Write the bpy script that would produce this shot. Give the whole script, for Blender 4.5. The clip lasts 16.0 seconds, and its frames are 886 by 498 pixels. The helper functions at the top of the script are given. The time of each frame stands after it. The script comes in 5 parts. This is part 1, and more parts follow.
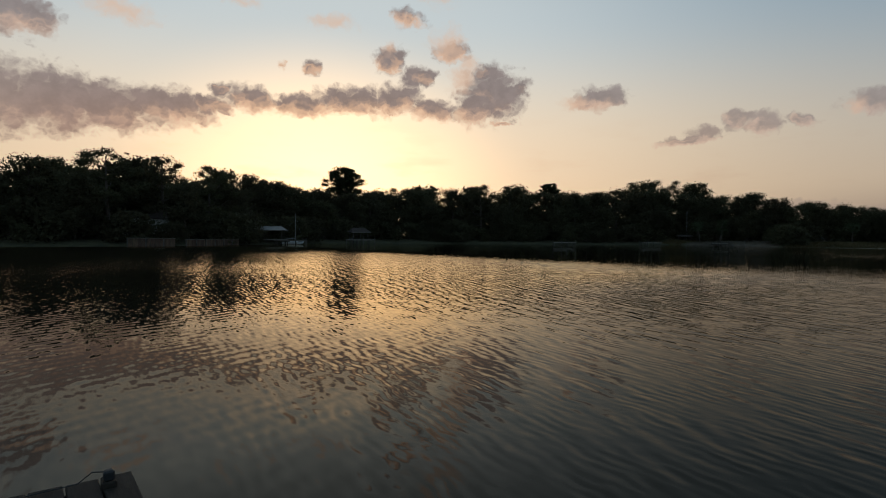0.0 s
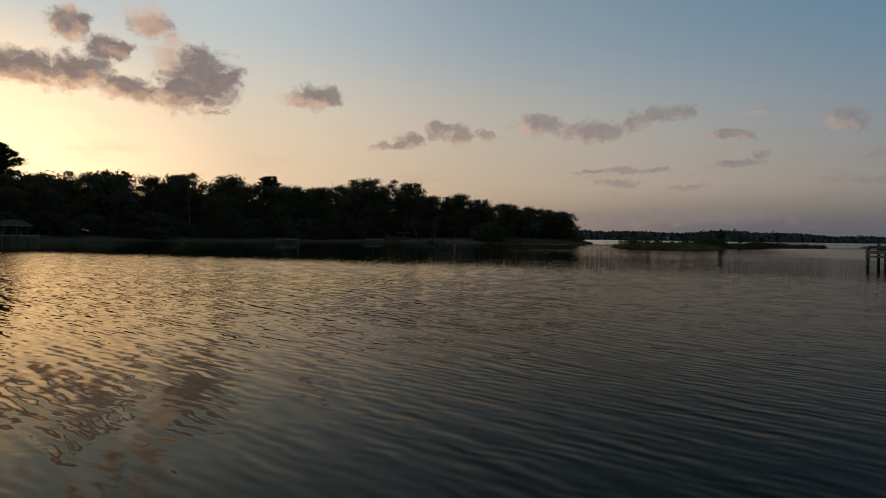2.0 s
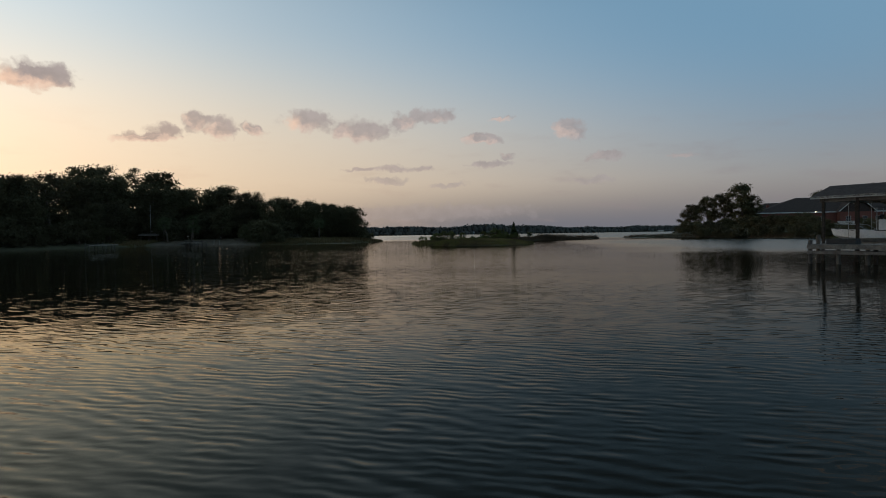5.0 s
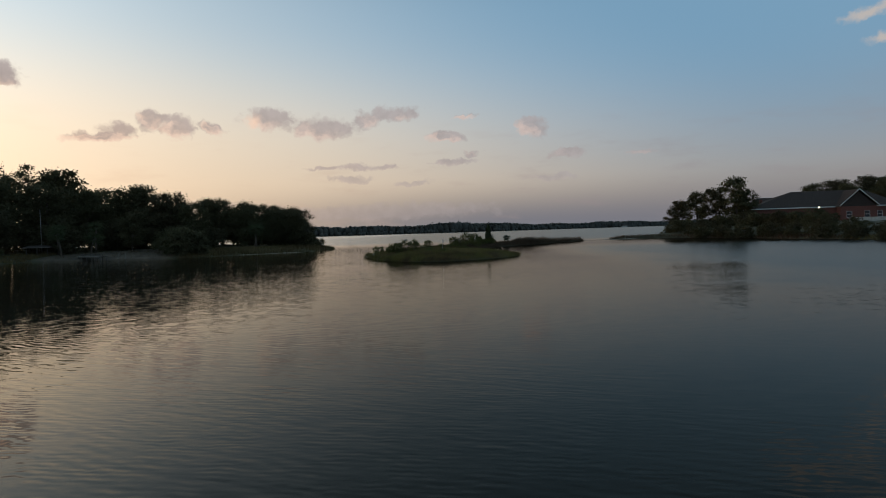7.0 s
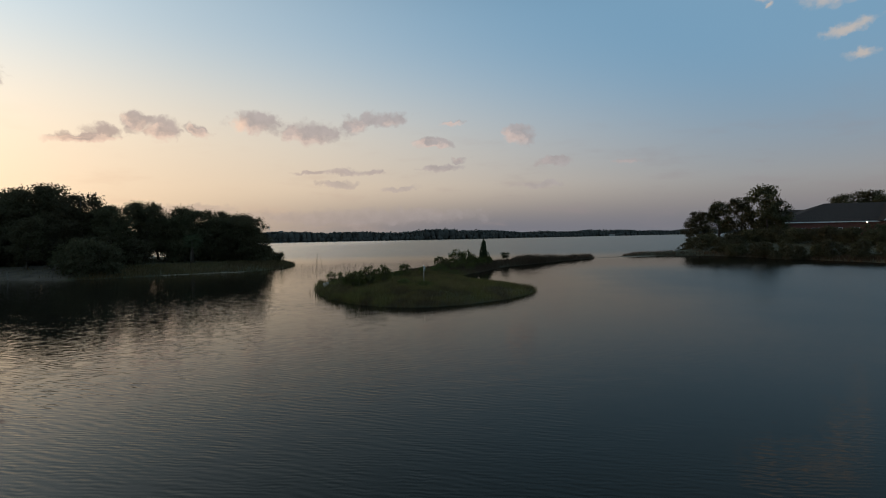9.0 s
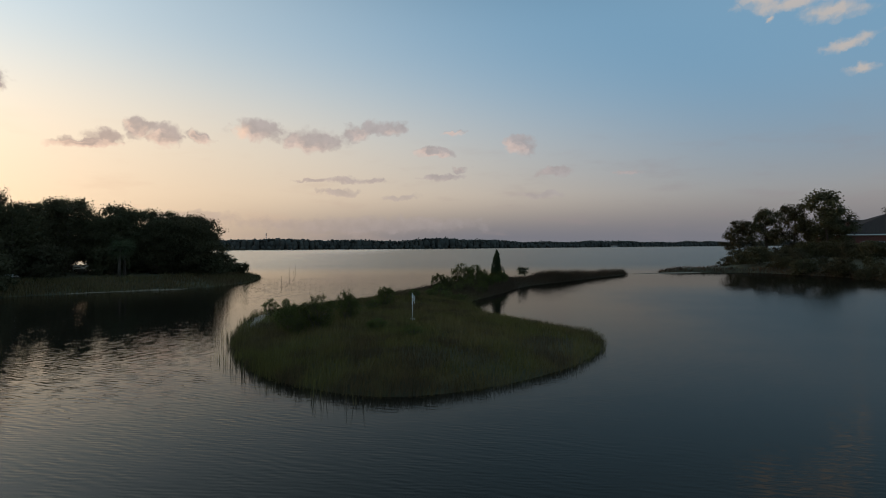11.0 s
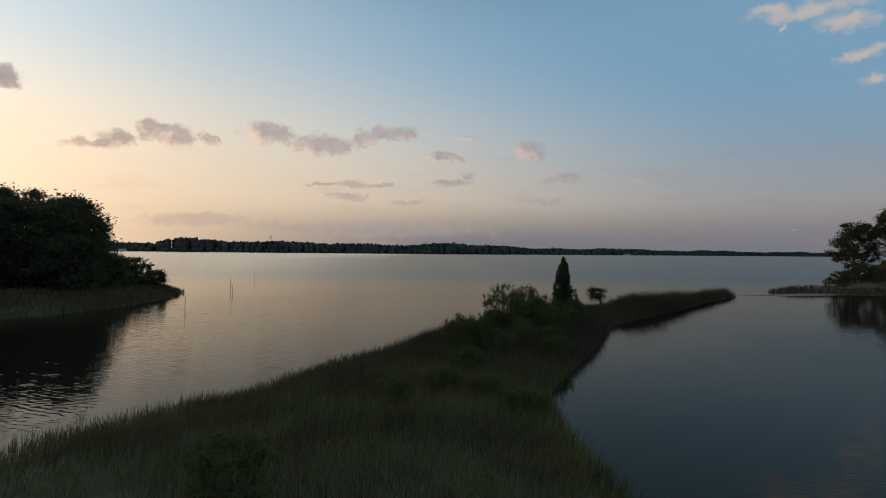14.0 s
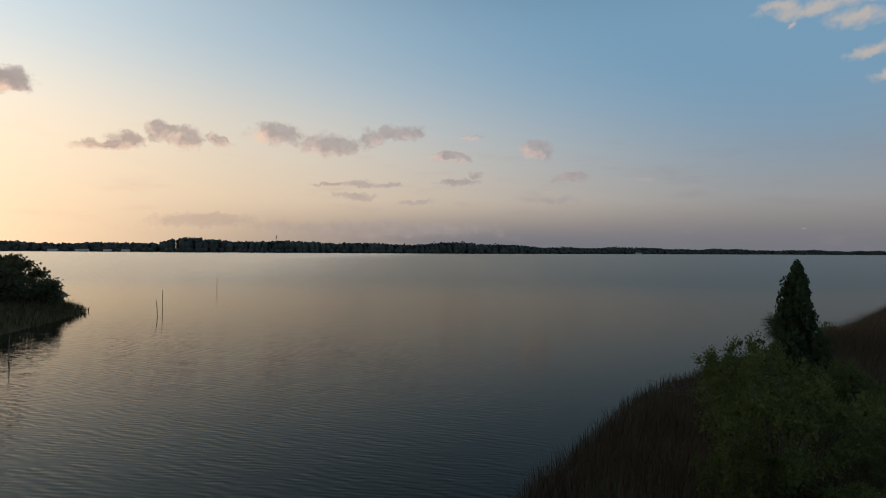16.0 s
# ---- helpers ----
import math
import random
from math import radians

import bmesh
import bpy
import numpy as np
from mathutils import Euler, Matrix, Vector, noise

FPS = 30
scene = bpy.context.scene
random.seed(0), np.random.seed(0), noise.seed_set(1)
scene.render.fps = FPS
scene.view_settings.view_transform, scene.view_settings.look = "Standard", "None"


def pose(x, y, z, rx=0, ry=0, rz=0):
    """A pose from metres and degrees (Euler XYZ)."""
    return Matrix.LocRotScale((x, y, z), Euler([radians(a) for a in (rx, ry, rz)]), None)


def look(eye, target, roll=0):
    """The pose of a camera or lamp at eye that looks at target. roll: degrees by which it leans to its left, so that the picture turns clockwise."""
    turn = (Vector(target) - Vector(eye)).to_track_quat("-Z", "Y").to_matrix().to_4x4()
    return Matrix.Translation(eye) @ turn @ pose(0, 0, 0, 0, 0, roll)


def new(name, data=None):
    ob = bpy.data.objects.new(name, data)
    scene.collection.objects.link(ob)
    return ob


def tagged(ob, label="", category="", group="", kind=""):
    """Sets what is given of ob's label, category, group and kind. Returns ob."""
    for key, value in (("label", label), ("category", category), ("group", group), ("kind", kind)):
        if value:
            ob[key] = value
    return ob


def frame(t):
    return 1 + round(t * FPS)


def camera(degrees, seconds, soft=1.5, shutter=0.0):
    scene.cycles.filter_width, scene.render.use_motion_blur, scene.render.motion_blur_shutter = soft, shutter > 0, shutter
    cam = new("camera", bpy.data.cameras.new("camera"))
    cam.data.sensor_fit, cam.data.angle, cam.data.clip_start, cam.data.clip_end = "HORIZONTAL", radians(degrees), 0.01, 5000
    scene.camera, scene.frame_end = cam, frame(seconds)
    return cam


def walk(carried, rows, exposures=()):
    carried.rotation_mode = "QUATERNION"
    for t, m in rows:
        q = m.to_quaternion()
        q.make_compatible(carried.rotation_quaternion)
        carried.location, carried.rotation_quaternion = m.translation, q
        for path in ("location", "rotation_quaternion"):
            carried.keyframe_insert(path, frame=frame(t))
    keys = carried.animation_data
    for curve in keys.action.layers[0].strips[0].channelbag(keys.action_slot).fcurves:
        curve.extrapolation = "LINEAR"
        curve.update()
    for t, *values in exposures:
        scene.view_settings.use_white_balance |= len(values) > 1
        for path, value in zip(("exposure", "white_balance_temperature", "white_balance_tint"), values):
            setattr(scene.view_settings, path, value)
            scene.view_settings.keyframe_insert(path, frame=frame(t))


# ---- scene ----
cam = camera(76.0, 16.0, soft=1.0)
EXPOSURE = [(0, -0.55), (1.5, -0.68), (2.0, -0.68), (2.5, -0.55), (3.5, -0.46), (4.2, -0.35), (5, -0.12), (8, 0.0), (14, -0.01), (16, -0.06)]
SKY_STRENGTH = 0.015
PATH = [
    (0, (14.27, 6.403, 2.536), (12.662, 7.591, 2.49), 0.6),
    (0.5, (12.497, 7.475, 2.211), (10.864, 8.63, 2.161), 0.5),
    (1, (10.917, 8.808, 2.076), (9.371, 10.076, 2.028), 0.4),
    (1.5, (9.303, 10.273, 2.162), (8.07, 11.847, 2.116), 0.6),
    (2, (6.681, 12.971, 2.195), (5.816, 14.773, 2.152), 0.8),
    (2.5, (4.205, 16.242, 2.3), (3.532, 18.125, 2.255), 0.6),
    (3, (2.05, 19.642, 2.421), (1.399, 21.533, 2.372), 0.3),
    (3.5, (0.213, 23.344, 2.454), (-0.418, 25.241, 2.4), -0.1),
    (4, (-1.355, 27.611, 2.543), (-1.977, 29.511, 2.492), -0.2),
    (4.5, (-2.806, 32.582, 2.391), (-3.189, 34.545, 2.341), -0.6),
    (5, (-4.477, 38.732, 2.563), (-4.586, 40.729, 2.51), -0.8),
    (7.5, (-5.073, 75.808, 5.188), (-5.052, 77.807, 5.125), -1.6),
    (8, (-4.76, 83.378, 5.842), (-4.725, 85.377, 5.783), -1.4),
    (8.5, (-4.474, 91.555, 6.476), (-4.426, 93.553, 6.423), -1.2),
    (9, (-4.195, 99.47, 6.671), (-4.134, 101.468, 6.629), -1.0),
    (11.5, (-3.402, 135.016, 6.777), (-3.343, 137.015, 6.773), -0.1),
    (12, (-3.369, 142.327, 6.677), (-3.312, 144.326, 6.678), 0.1),
    (12.5, (-3.349, 149.362, 6.599), (-3.298, 151.361, 6.601), 0.2),
    (13, (-3.328, 156.355, 6.591), (-3.283, 158.354, 6.593), 0.3),
    (13.5, (-3.258, 163.636, 6.502), (-3.219, 165.636, 6.508), 0.4),
    (14, (-3.314, 171.02, 6.533), (-3.28, 173.02, 6.542), 0.6),
    (14.5, (-3.265, 178.471, 6.558), (-3.237, 180.471, 6.566), 0.6),
    (15, (-3.591, 185.579, 6.508), (-3.572, 187.579, 6.516), 0.7),
    (15.5, (-4.197, 192.725, 6.463), (-4.184, 194.725, 6.473), 0.7),
    (16, (-5.316, 199.795, 6.424), (-5.308, 201.795, 6.431), 0.4),
]
walk(cam, [(t, look(eye, target, roll)) for t, eye, target, roll in PATH], exposures=EXPOSURE)

# ---------------------------------------------------------------- sky and sun
SUN_AZ, SUN_EL = -65.5, 2.2          # degrees from +y towards +x, and above the horizon
sun = new("sun", bpy.data.lights.new("sun", "SUN"))
sun.data.energy, sun.data.angle, sun.data.color = 0.2, radians(2.0), (1.0, 0.62, 0.32)
_a, _e = radians(SUN_AZ), radians(SUN_EL)
sun.matrix_world = look((0, 0, 0), (-math.sin(_a) * math.cos(_e), -math.cos(_a) * math.cos(_e), -math.sin(_e)))

world = bpy.data.worlds.new("world")
scene.world = world
world.use_nodes = True


class Net:
    """Short hand for a node tree."""

    def __init__(self, tree):
        self.t = tree

    def add(self, kind, ins=None, **props):
        n = self.t.nodes.new(kind)
        for k, v in props.items():
            setattr(n, k, v)
        for k, v in (ins or {}).items():
            self.put(n.inputs[k], v)
        return n

    def put(self, socket, v):
        if isinstance(v, bpy.types.NodeSocket):
            self.t.links.new(v, socket)
        else:
            socket.default_value = v

    def math(self, op, a, b=0.0, c=0.0, clamp=False):
        n = self.add("ShaderNodeMath", operation=op, use_clamp=clamp)
        for s, v in zip(n.inputs, (a, b, c)):
            self.put(s, v)
        return n.outputs[0]

    def vec(self, op, a, b=None, scale=None):
        n = self.add("ShaderNodeVectorMath", operation=op)
        self.put(n.inputs[0], a)
        if b is not None:
            self.put(n.inputs[1], b)
        if scale is not None:
            self.put(n.inputs["Scale"], scale)
        return n.outputs["Value" if op in ("LENGTH", "DOT_PRODUCT", "DISTANCE") else "Vector"]

    def ramp(self, v, a, b, lo=0.0, hi=1.0, smooth=True):
        n = self.add("ShaderNodeMapRange", {"Value": v, "From Min": a, "From Max": b, "To Min": lo, "To Max": hi})
        n.interpolation_type = "SMOOTHSTEP" if smooth else "LINEAR"
        return n.outputs[0]

    def mix(self, f, a, b, blend="MIX"):
        n = self.add("ShaderNodeMix", data_type="RGBA", blend_type=blend)
        self.put(n.inputs[0], f)
        for s, v in ((n.inputs[6], a), (n.inputs[7], b)):
            self.put(s, v if isinstance(v, bpy.types.NodeSocket) else (*v[:3], 1))
        return n.outputs[2]

    def noise(self, vector, scale, detail=4.0, rough=0.55, out="Fac"):
        n = self.add("ShaderNodeTexNoise", {"Vector": vector, "Scale": scale, "Detail": detail, "Roughness": rough})
        return n.outputs[out]


# clouds: azimuth, elevation, half width, half height, tilt, in degrees, and how thin
BANK = [
    (-97.4, 10.0, 5.0, 2.9, 0, 0), (-91.6, 10.5, 4.24, 3.1, 0, 0), (-88.2, 10.7, 5.03, 2.9, 0, 0), (-84.0, 10.8, 5.03, 2.3, -3, 0), (-79.5, 11.3, 4.46, 1.73, -5, 0),
    (-75.9, 11.8, 2.35, 1.0, 0, 0), (-75.2, 13.4, 0.95, 0.66, 0, 0), (-72.1, 12.7, 3.28, 1.24, -8, 0), (-67.4, 12.4, 3.55, 1.15, 0, 0), (-63.0, 13.1, 4.12, 1.46, 0, 0),
    (-58.4, 13.3, 3.11, 1.58, 5, 0), (-54.8, 12.3, 2.53, 1.19, -5, 0), (-90.4, 17.0, 3.09, 1.65, -4, 0), (-66.8, 15.8, 1.3, 1.05, 0, 0.3), (-69.5, 16.1, 0.79, 0.66, 0, 0.4),
    (-59.0, 17.0, 1.67, 1.35, 0, 0), (-56.1, 15.5, 2.04, 1.26, 0, 0), (-57.4, 20.8, 2.63, 1.18, -15, 0.3),
    (-96.0, 23.5, 7.0, 3.4, -6, 0), (-88.0, 30.0, 9.0, 3.2, -4, 0.1), (-70.0, 32.0, 9.0, 2.6, 0, 0.2), (-104.0, 30.0, 8.0, 4.0, 0, 0),
]
HEAP = [
    (-48.8, 13.8, 3.45, 2.56, 0, 0), (-46.4, 14.3, 1.53, 1.04, 0, 0), (-50.5, 12.3, 2.39, 1.42, 0, 0), (-49.5, 15.8, 1.55, 0.91, 0, 0), (-52.9, 17.8, 2.04, 1.12, 0, 0.1),
    (-38.3, 13.2, 2.65, 1.07, 4, 0), (-39.6, 12.7, 1.96, 0.68, 0, 0.2), (-48.0, 11.1, 1.31, 0.3, 0, 0.1),
]
FLOCK = [
    (-30.3, 9.0, 3.07, 0.47, 3, 0), (-29.0, 9.5, 1.8, 0.73, 0, 0.1), (-26.4, 10.7, 1.33, 0.91, 0, 0), (-24.4, 10.1, 1.57, 0.98, -10, 0), (-21.3, 10.2, 1.29, 0.61, -12, 0),
    (-16.2, 11.0, 2.63, 1.03, 0, 0), (-11.2, 10.4, 2.98, 1.0, -4, 0), (-6.2, 11.4, 2.37, 0.83, 14, 0), (-4.0, 11.8, 2.5, 0.71, 6, 0), (1.0, 9.3, 2.05, 0.48, 0, 0),
    (9.6, 10.0, 1.53, 1.07, 0, 0), (2.8, 11.4, 1.8, 0.36, 0, 0.35),
]
STREAKS = [
    (-11.3, 6.6, 1.84, 0.27, 0, 0.1), (-8.0, 6.6, 2.35, 0.36, 0, 0.1), (-5.1, 6.6, 1.79, 0.31, 0, 0.1), (-8.5, 5.5, 2.11, 0.43, 0, 0), (-2.6, 4.9, 2.16, 0.34, 0, 0.1),
    (1.6, 7.0, 2.53, 0.43, 3, 0.1), (3.7, 7.8, 0.84, 0.31, 0, 0), (12.8, 7.3, 1.96, 0.54, 4, 0.15), (11.5, 5.2, 2.56, 0.36, 2, 0), (19.7, 7.0, 1.62, 0.35, 0, 0.2),
    (-22.7, 2.7, 4.74, 0.83, 0, 0.05), (-6.5, 2.2, 12.87, 0.85, 0, 0.05),
]
CLOUDS = BANK + HEAP + FLOCK + STREAKS
# thin ones high up that still catch the sun
WISPS = [
    (34.0, 20.1, 4.76, 0.75, 0, 0), (36.4, 18.8, 2.45, 0.93, -5, 0.05), (31.0, 20.5, 2.3, 0.58, -3, 0.1), (37.1, 16.1, 2.49, 0.47, 12, 0.1), (38.1, 14.0, 1.25, 0.43, 0, 0.15),
    (31.8, 19.1, 0.63, 0.29, 20, 0.1), (32.5, 2.0, 0.42, 0.24, 0, 0.62), (-51.8, 15.3, 1.56, 1.5, 35, 0), (-53.2, 18.6, 1.92, 1.88, -10, 0.05), (-51.2, 16.6, 1.2, 1.25, 0, 0.1),
    (-59.2, 18.0, 0.95, 0.78, 0, 0.1), (-40.7, 12.9, 1.59, 0.86, 0, 0.1), (-83.1, 18.7, 3.15, 1.07, -6, 0.1), (-64.4, 20.1, 2.68, 0.8, -4, 0.1), (-73.2, 20.9, 2.37, 0.51, 0, 0.2),
    (-54.0, 23.5, 3.2, 2.0, 0, 0.15), (-17.8, 10.8, 1.38, 1.06, 0, 0.25),
]
w = Net(world.node_tree)
world.node_tree.nodes.clear()
ray_dir = w.vec("NORMALIZE", w.add("ShaderNodeTexCoord").outputs["Generated"])
sep = w.add("ShaderNodeSeparateXYZ", {0: ray_dir})
az = w.math("MULTIPLY", w.math("ARCTAN2", sep.outputs[0], sep.outputs[1]), 57.29578)
el = w.math("MULTIPLY", w.math("ARCSINE", sep.outputs[2]), 57.29578)
flat = w.add("ShaderNodeCombineXYZ", {0: az, 1: el}).outputs[0]
sky = w.add("ShaderNodeTexSky", sky_type="NISHITA", sun_disc=False, sun_elevation=radians(SUN_EL), sun_rotation=radians(SUN_AZ),
            altitude=0, air_density=1.0, dust_density=1.6, ozone_density=2.2)
# puffed edges: the place in the sky is pushed about by two sizes of noise
puff = w.vec("SCALE", w.vec("SUBTRACT", w.noise(flat, 0.4, 2, 0.5, "Color"), (0.5, 0.5, 0.5)), scale=2.2)
curl = w.vec("SCALE", w.vec("SUBTRACT", w.noise(flat, 1.5, 3, 0.55, "Color"), (0.5, 0.5, 0.5)), scale=1.3)
puff = w.vec("MULTIPLY", w.vec("ADD", puff, curl), (1.0, 0.6, 0.0))
warped = w.vec("ADD", flat, puff)


def cloud_field(where, clouds):
    """How far a place in the sky lies from the nearest cloud's heart; 1 at its edge."""
    nearest = None
    for ca, ce, cw, ch, tilt, thin in clouds:
        m = w.add("ShaderNodeMapping", {"Vector": where, "Location": (-ca, -ce, 0)})
        m = w.add("ShaderNodeMapping", {"Vector": m.outputs[0], "Rotation": (0, 0, radians(-tilt))}) if tilt else m
        d = w.vec("LENGTH", w.vec("MULTIPLY", m.outputs[0], (1 / cw, 1 / ch, 0)))
        d = w.math("ADD", d, thin) if thin else d
        nearest = d if nearest is None else w.math("MINIMUM", nearest, d)
    return nearest


near = cloud_field(warped, CLOUDS)
to_sun = w.vec("SCALE", w.vec("NORMALIZE", w.vec("SUBTRACT", (SUN_AZ, -15.0, 0), flat)), scale=1.0)
# a step towards the sun: where that leaves the cloud, its side is lit
step = w.vec("ADD", w.vec("ADD", warped, to_sun), w.vec("SCALE", (0.0, 0.0, 1.0), scale=w.math("MULTIPLY", near, 0.001)))
near_sun = cloud_field(step, CLOUDS)
wisp = cloud_field(w.vec("ADD", step, w.vec("SCALE", to_sun, scale=w.math("ADD", -1.0, w.math("MULTIPLY", near_sun, 0.0001)))), WISPS)
grain = w.noise(flat, 0.8, 5, 0.6)
# rounded lumps of two sizes stand out from the edges
lumps = None
for size, much in ((0.8, 0.5), (2.1, 0.28)):
    cell = w.add("ShaderNodeTexVoronoi", {"Vector": w.vec("MULTIPLY", warped, (1.0, 1.35, 1.0)), "Scale": size, "Smoothness": 0.35}, feature="SMOOTH_F1")
    bulge = w.math("MULTIPLY", w.math("SUBTRACT", cell.outputs["Distance"], 0.5), much)
    lumps = bulge if lumps is None else w.math("ADD", lumps, bulge)
rough_edge = w.math("ADD", w.math("MULTIPLY", w.math("SUBTRACT", grain, 0.5), 0.35), lumps)
body = w.math("ADD", near, rough_edge)
dens = w.math("POWER", w.ramp(body, 1.21, 0.54), 0.9)
rim = w.math("MULTIPLY", w.ramp(w.math("ADD", w.math("SUBTRACT", near_sun, near), w.math("MULTIPLY", lumps, 0.5)), 0.08, 0.7), w.ramp(body, 0.0, 0.75))
wisp_dens = w.ramp(w.math("ADD", wisp, rough_edge), 1.25, 0.1)
sun_near = w.ramp(w.vec("DISTANCE", flat, (SUN_AZ, 6.0, 0)), 75.0, 0.0, smooth=False)
sun_near2 = w.math("POWER", sun_near, 2.0)
turn_off = w.math("ABSOLUTE", w.math("SUBTRACT", az, SUN_AZ))
from_sun = w.math("MINIMUM", turn_off, w.math("SUBTRACT", 360.0, turn_off))
low = w.math("POWER", w.ramp(el, 22.0, -1.0), w.ramp(from_sun, 20, 80, 1.3, 2.0))
high_col = w.mix(w.ramp(w.math("ADD", from_sun, w.math("MULTIPLY", w.math("SUBTRACT", el, 18.0), 1.6)), 92, 8), (0.18, 0.33, 0.475), w.mix(w.ramp(el, 8, 21), (0.94, 0.84, 0.67), (0.66, 0.73, 0.745)))
hor_col = w.mix(w.math("POWER", w.ramp(from_sun, 95, 0, smooth=False), 1.4), (0.335, 0.282, 0.245), (1.40, 0.96, 0.57))
air = w.mix(low, high_col, hor_col)
dusk = w.math("MULTIPLY", w.ramp(el, 5.5, 0.5), w.ramp(from_sun, 25, 75))
air = w.mix(dusk, air, (0.182, 0.184, 0.214))
glow = w.ramp(w.vec("LENGTH", w.vec("MULTIPLY", w.vec("SUBTRACT", flat, (SUN_AZ, 3.0, 0)), (0.8, 1.0, 0.0))), 18.0, 0.0)
air = w.mix(w.math("MULTIPLY", glow, 0.85), air, (2.3, 1.58, 0.92))
streak = w.noise(w.vec("MULTIPLY", flat, (0.25, 1.0, 1.0)), 0.6, 4)
air = w.mix(w.math("MULTIPLY", w.ramp(streak, 0.5, 0.75), w.ramp(el, 14, 3, 0.0, 0.35)), air, w.mix(w.ramp(from_sun, 90, 10), (0.27, 0.23, 0.25), (0.9, 0.6, 0.38)))
# the sky deepens overhead and away from the sunset
# opposite the sunset, out of view, it is brightened to fill the trees' shade
deep = w.mix(w.ramp(el, 20, 37), (1, 1, 1), w.mix(w.ramp(from_sun, 100, 165), w.mix(w.ramp(from_sun, 30, 95), (0.84, 0.82, 0.79), (0.3, 0.31, 0.33)), (1.9, 1.6, 1.42)))
air = w.vec("SCALE", air, scale=w.ramp(from_sun, 48, 15, 1.0, 1.2))
sky_col = w.vec("MULTIPLY", w.mix(1.0, w.vec("SCALE", sky.outputs[0], scale=SKY_STRENGTH), air, "ADD"), deep)
lit = w.mix(sun_near2, (0.72, 0.54, 0.47), (1.3, 0.78, 0.46))
shade = w.mix(sun_near2, (0.38, 0.338, 0.34), (0.345, 0.262, 0.24))
shade = w.mix(w.math("MULTIPLY", w.ramp(el, 15, 7), w.math("POWER", sun_near2, 0.7)), shade, (0.50, 0.285, 0.20))
cloud_col = w.mix(w.math("MULTIPLY", rim, w.ramp(w.math("ADD", el, w.math("MULTIPLY", sun_near2, 8.0)), 7, 10, 0.15, 0.85)), shade, lit)
cloud_col = w.vec("SCALE", cloud_col, scale=w.ramp(grain, 0.3, 0.7, 1.1, 0.92))
full_sky = w.mix(w.math("MULTIPLY", dens, w.math("MULTIPLY", w.ramp(el, 3, 8, 0.5, 0.96), w.ramp(from_sun, 20, 40, 1.0, 0.8))), sky_col, cloud_col)
full_sky = w.mix(w.math("MULTIPLY", wisp_dens, 0.72), full_sky, w.mix(w.ramp(from_sun, 40, 90), (1.02, 0.70, 0.51), (0.60, 0.50, 0.42)))
bg = w.add("ShaderNodeBackground", {"Color": full_sky, "Strength": 1.0})
w.add("ShaderNodeOutputWorld", {0: bg.outputs[0]})


# ---------------------------------------------------------------- materials
def material(name, build):
    mat = bpy.data.materials.new(name)
    mat.use_nodes = True
    n = Net(mat.node_tree)
    bsdf = mat.node_tree.nodes["Principled BSDF"]
    build(n, bsdf, n.add("ShaderNodeNewGeometry").outputs["Position"])
    return mat


def surface(name, dark, light, rough=0.7, scale=3.0, metal=0.0, bump=0.0, stretch=(1, 1, 1), vary=0.0, fine=6.0, specular=0.4):
    """A matt surface: two colours mixed by noise at two sizes, with fine relief."""
    def build(n, b, pos):
        p = n.vec("MULTIPLY", pos, stretch)
        big, small = n.noise(p, scale, 4), n.noise(p, scale * fine, 5, 0.65)
        f = n.ramp(n.math("ADD", n.math("MULTIPLY", big, 0.6), n.math("MULTIPLY", small, 0.4)), 0.35, 0.65)
        col = n.mix(f, dark, light)
        if vary:
            r = n.add("ShaderNodeObjectInfo").outputs["Random"]
            hsv = n.add("ShaderNodeHueSaturation", {"Hue": n.ramp(r, 0, 1, 0.5 - vary * 0.06, 0.5 + vary * 0.06, False),
                                                    "Value": n.ramp(r, 0, 1, 1 - vary, 1 + vary, False), "Color": col})
            col = hsv.outputs[0]
        n.put(b.inputs["Base Color"], col)
        n.put(b.inputs["Roughness"], n.ramp(small, 0.3, 0.7, rough - 0.08, min(1, rough + 0.08)))
        b.inputs["Metallic"].default_value = metal
        b.inputs["Specular IOR Level"].default_value = specular
        if bump:
            n.put(b.inputs["Normal"], n.add("ShaderNodeBump", {"Height": small, "Strength": 0.6, "Distance": bump}).outputs[0])
    return material(name, build)


def leaf_material(name, dark, light, vary=0.25):
    """Foliage: each leaf a little different, thin enough to glow against the light."""
    def build(n, b, pos):
        isl = n.add("ShaderNodeNewGeometry").outputs["Random Per Island"]
        rnd = n.add("ShaderNodeObjectInfo").outputs["Random"]
        big = n.noise(pos, 0.5, 3)
        f = n.math("ADD", n.math("MULTIPLY", isl, 0.6), n.math("MULTIPLY", big, 0.4))
        col = n.mix(f, dark, light)
        hsv = n.add("ShaderNodeHueSaturation", {"Hue": n.ramp(rnd, 0, 1, 0.485, 0.515, False),
                                                "Value": n.ramp(rnd, 0, 1, 1 - vary, 1 + vary, False), "Color": col})
        n.put(b.inputs["Base Color"], hsv.outputs[0])
        b.inputs["Roughness"].default_value = 0.75
        b.inputs["Specular IOR Level"].default_value = 0.1
        through_leaf = n.add("ShaderNodeBsdfTranslucent", {"Color": hsv.outputs[0]})
        both = n.add("ShaderNodeMixShader", {0: 0.4, 1: b.outputs[0], 2: through_leaf.outputs[0]})
        n.put(n.t.nodes["Material Output"].inputs[0], both.outputs[0])
    return material(name, build)


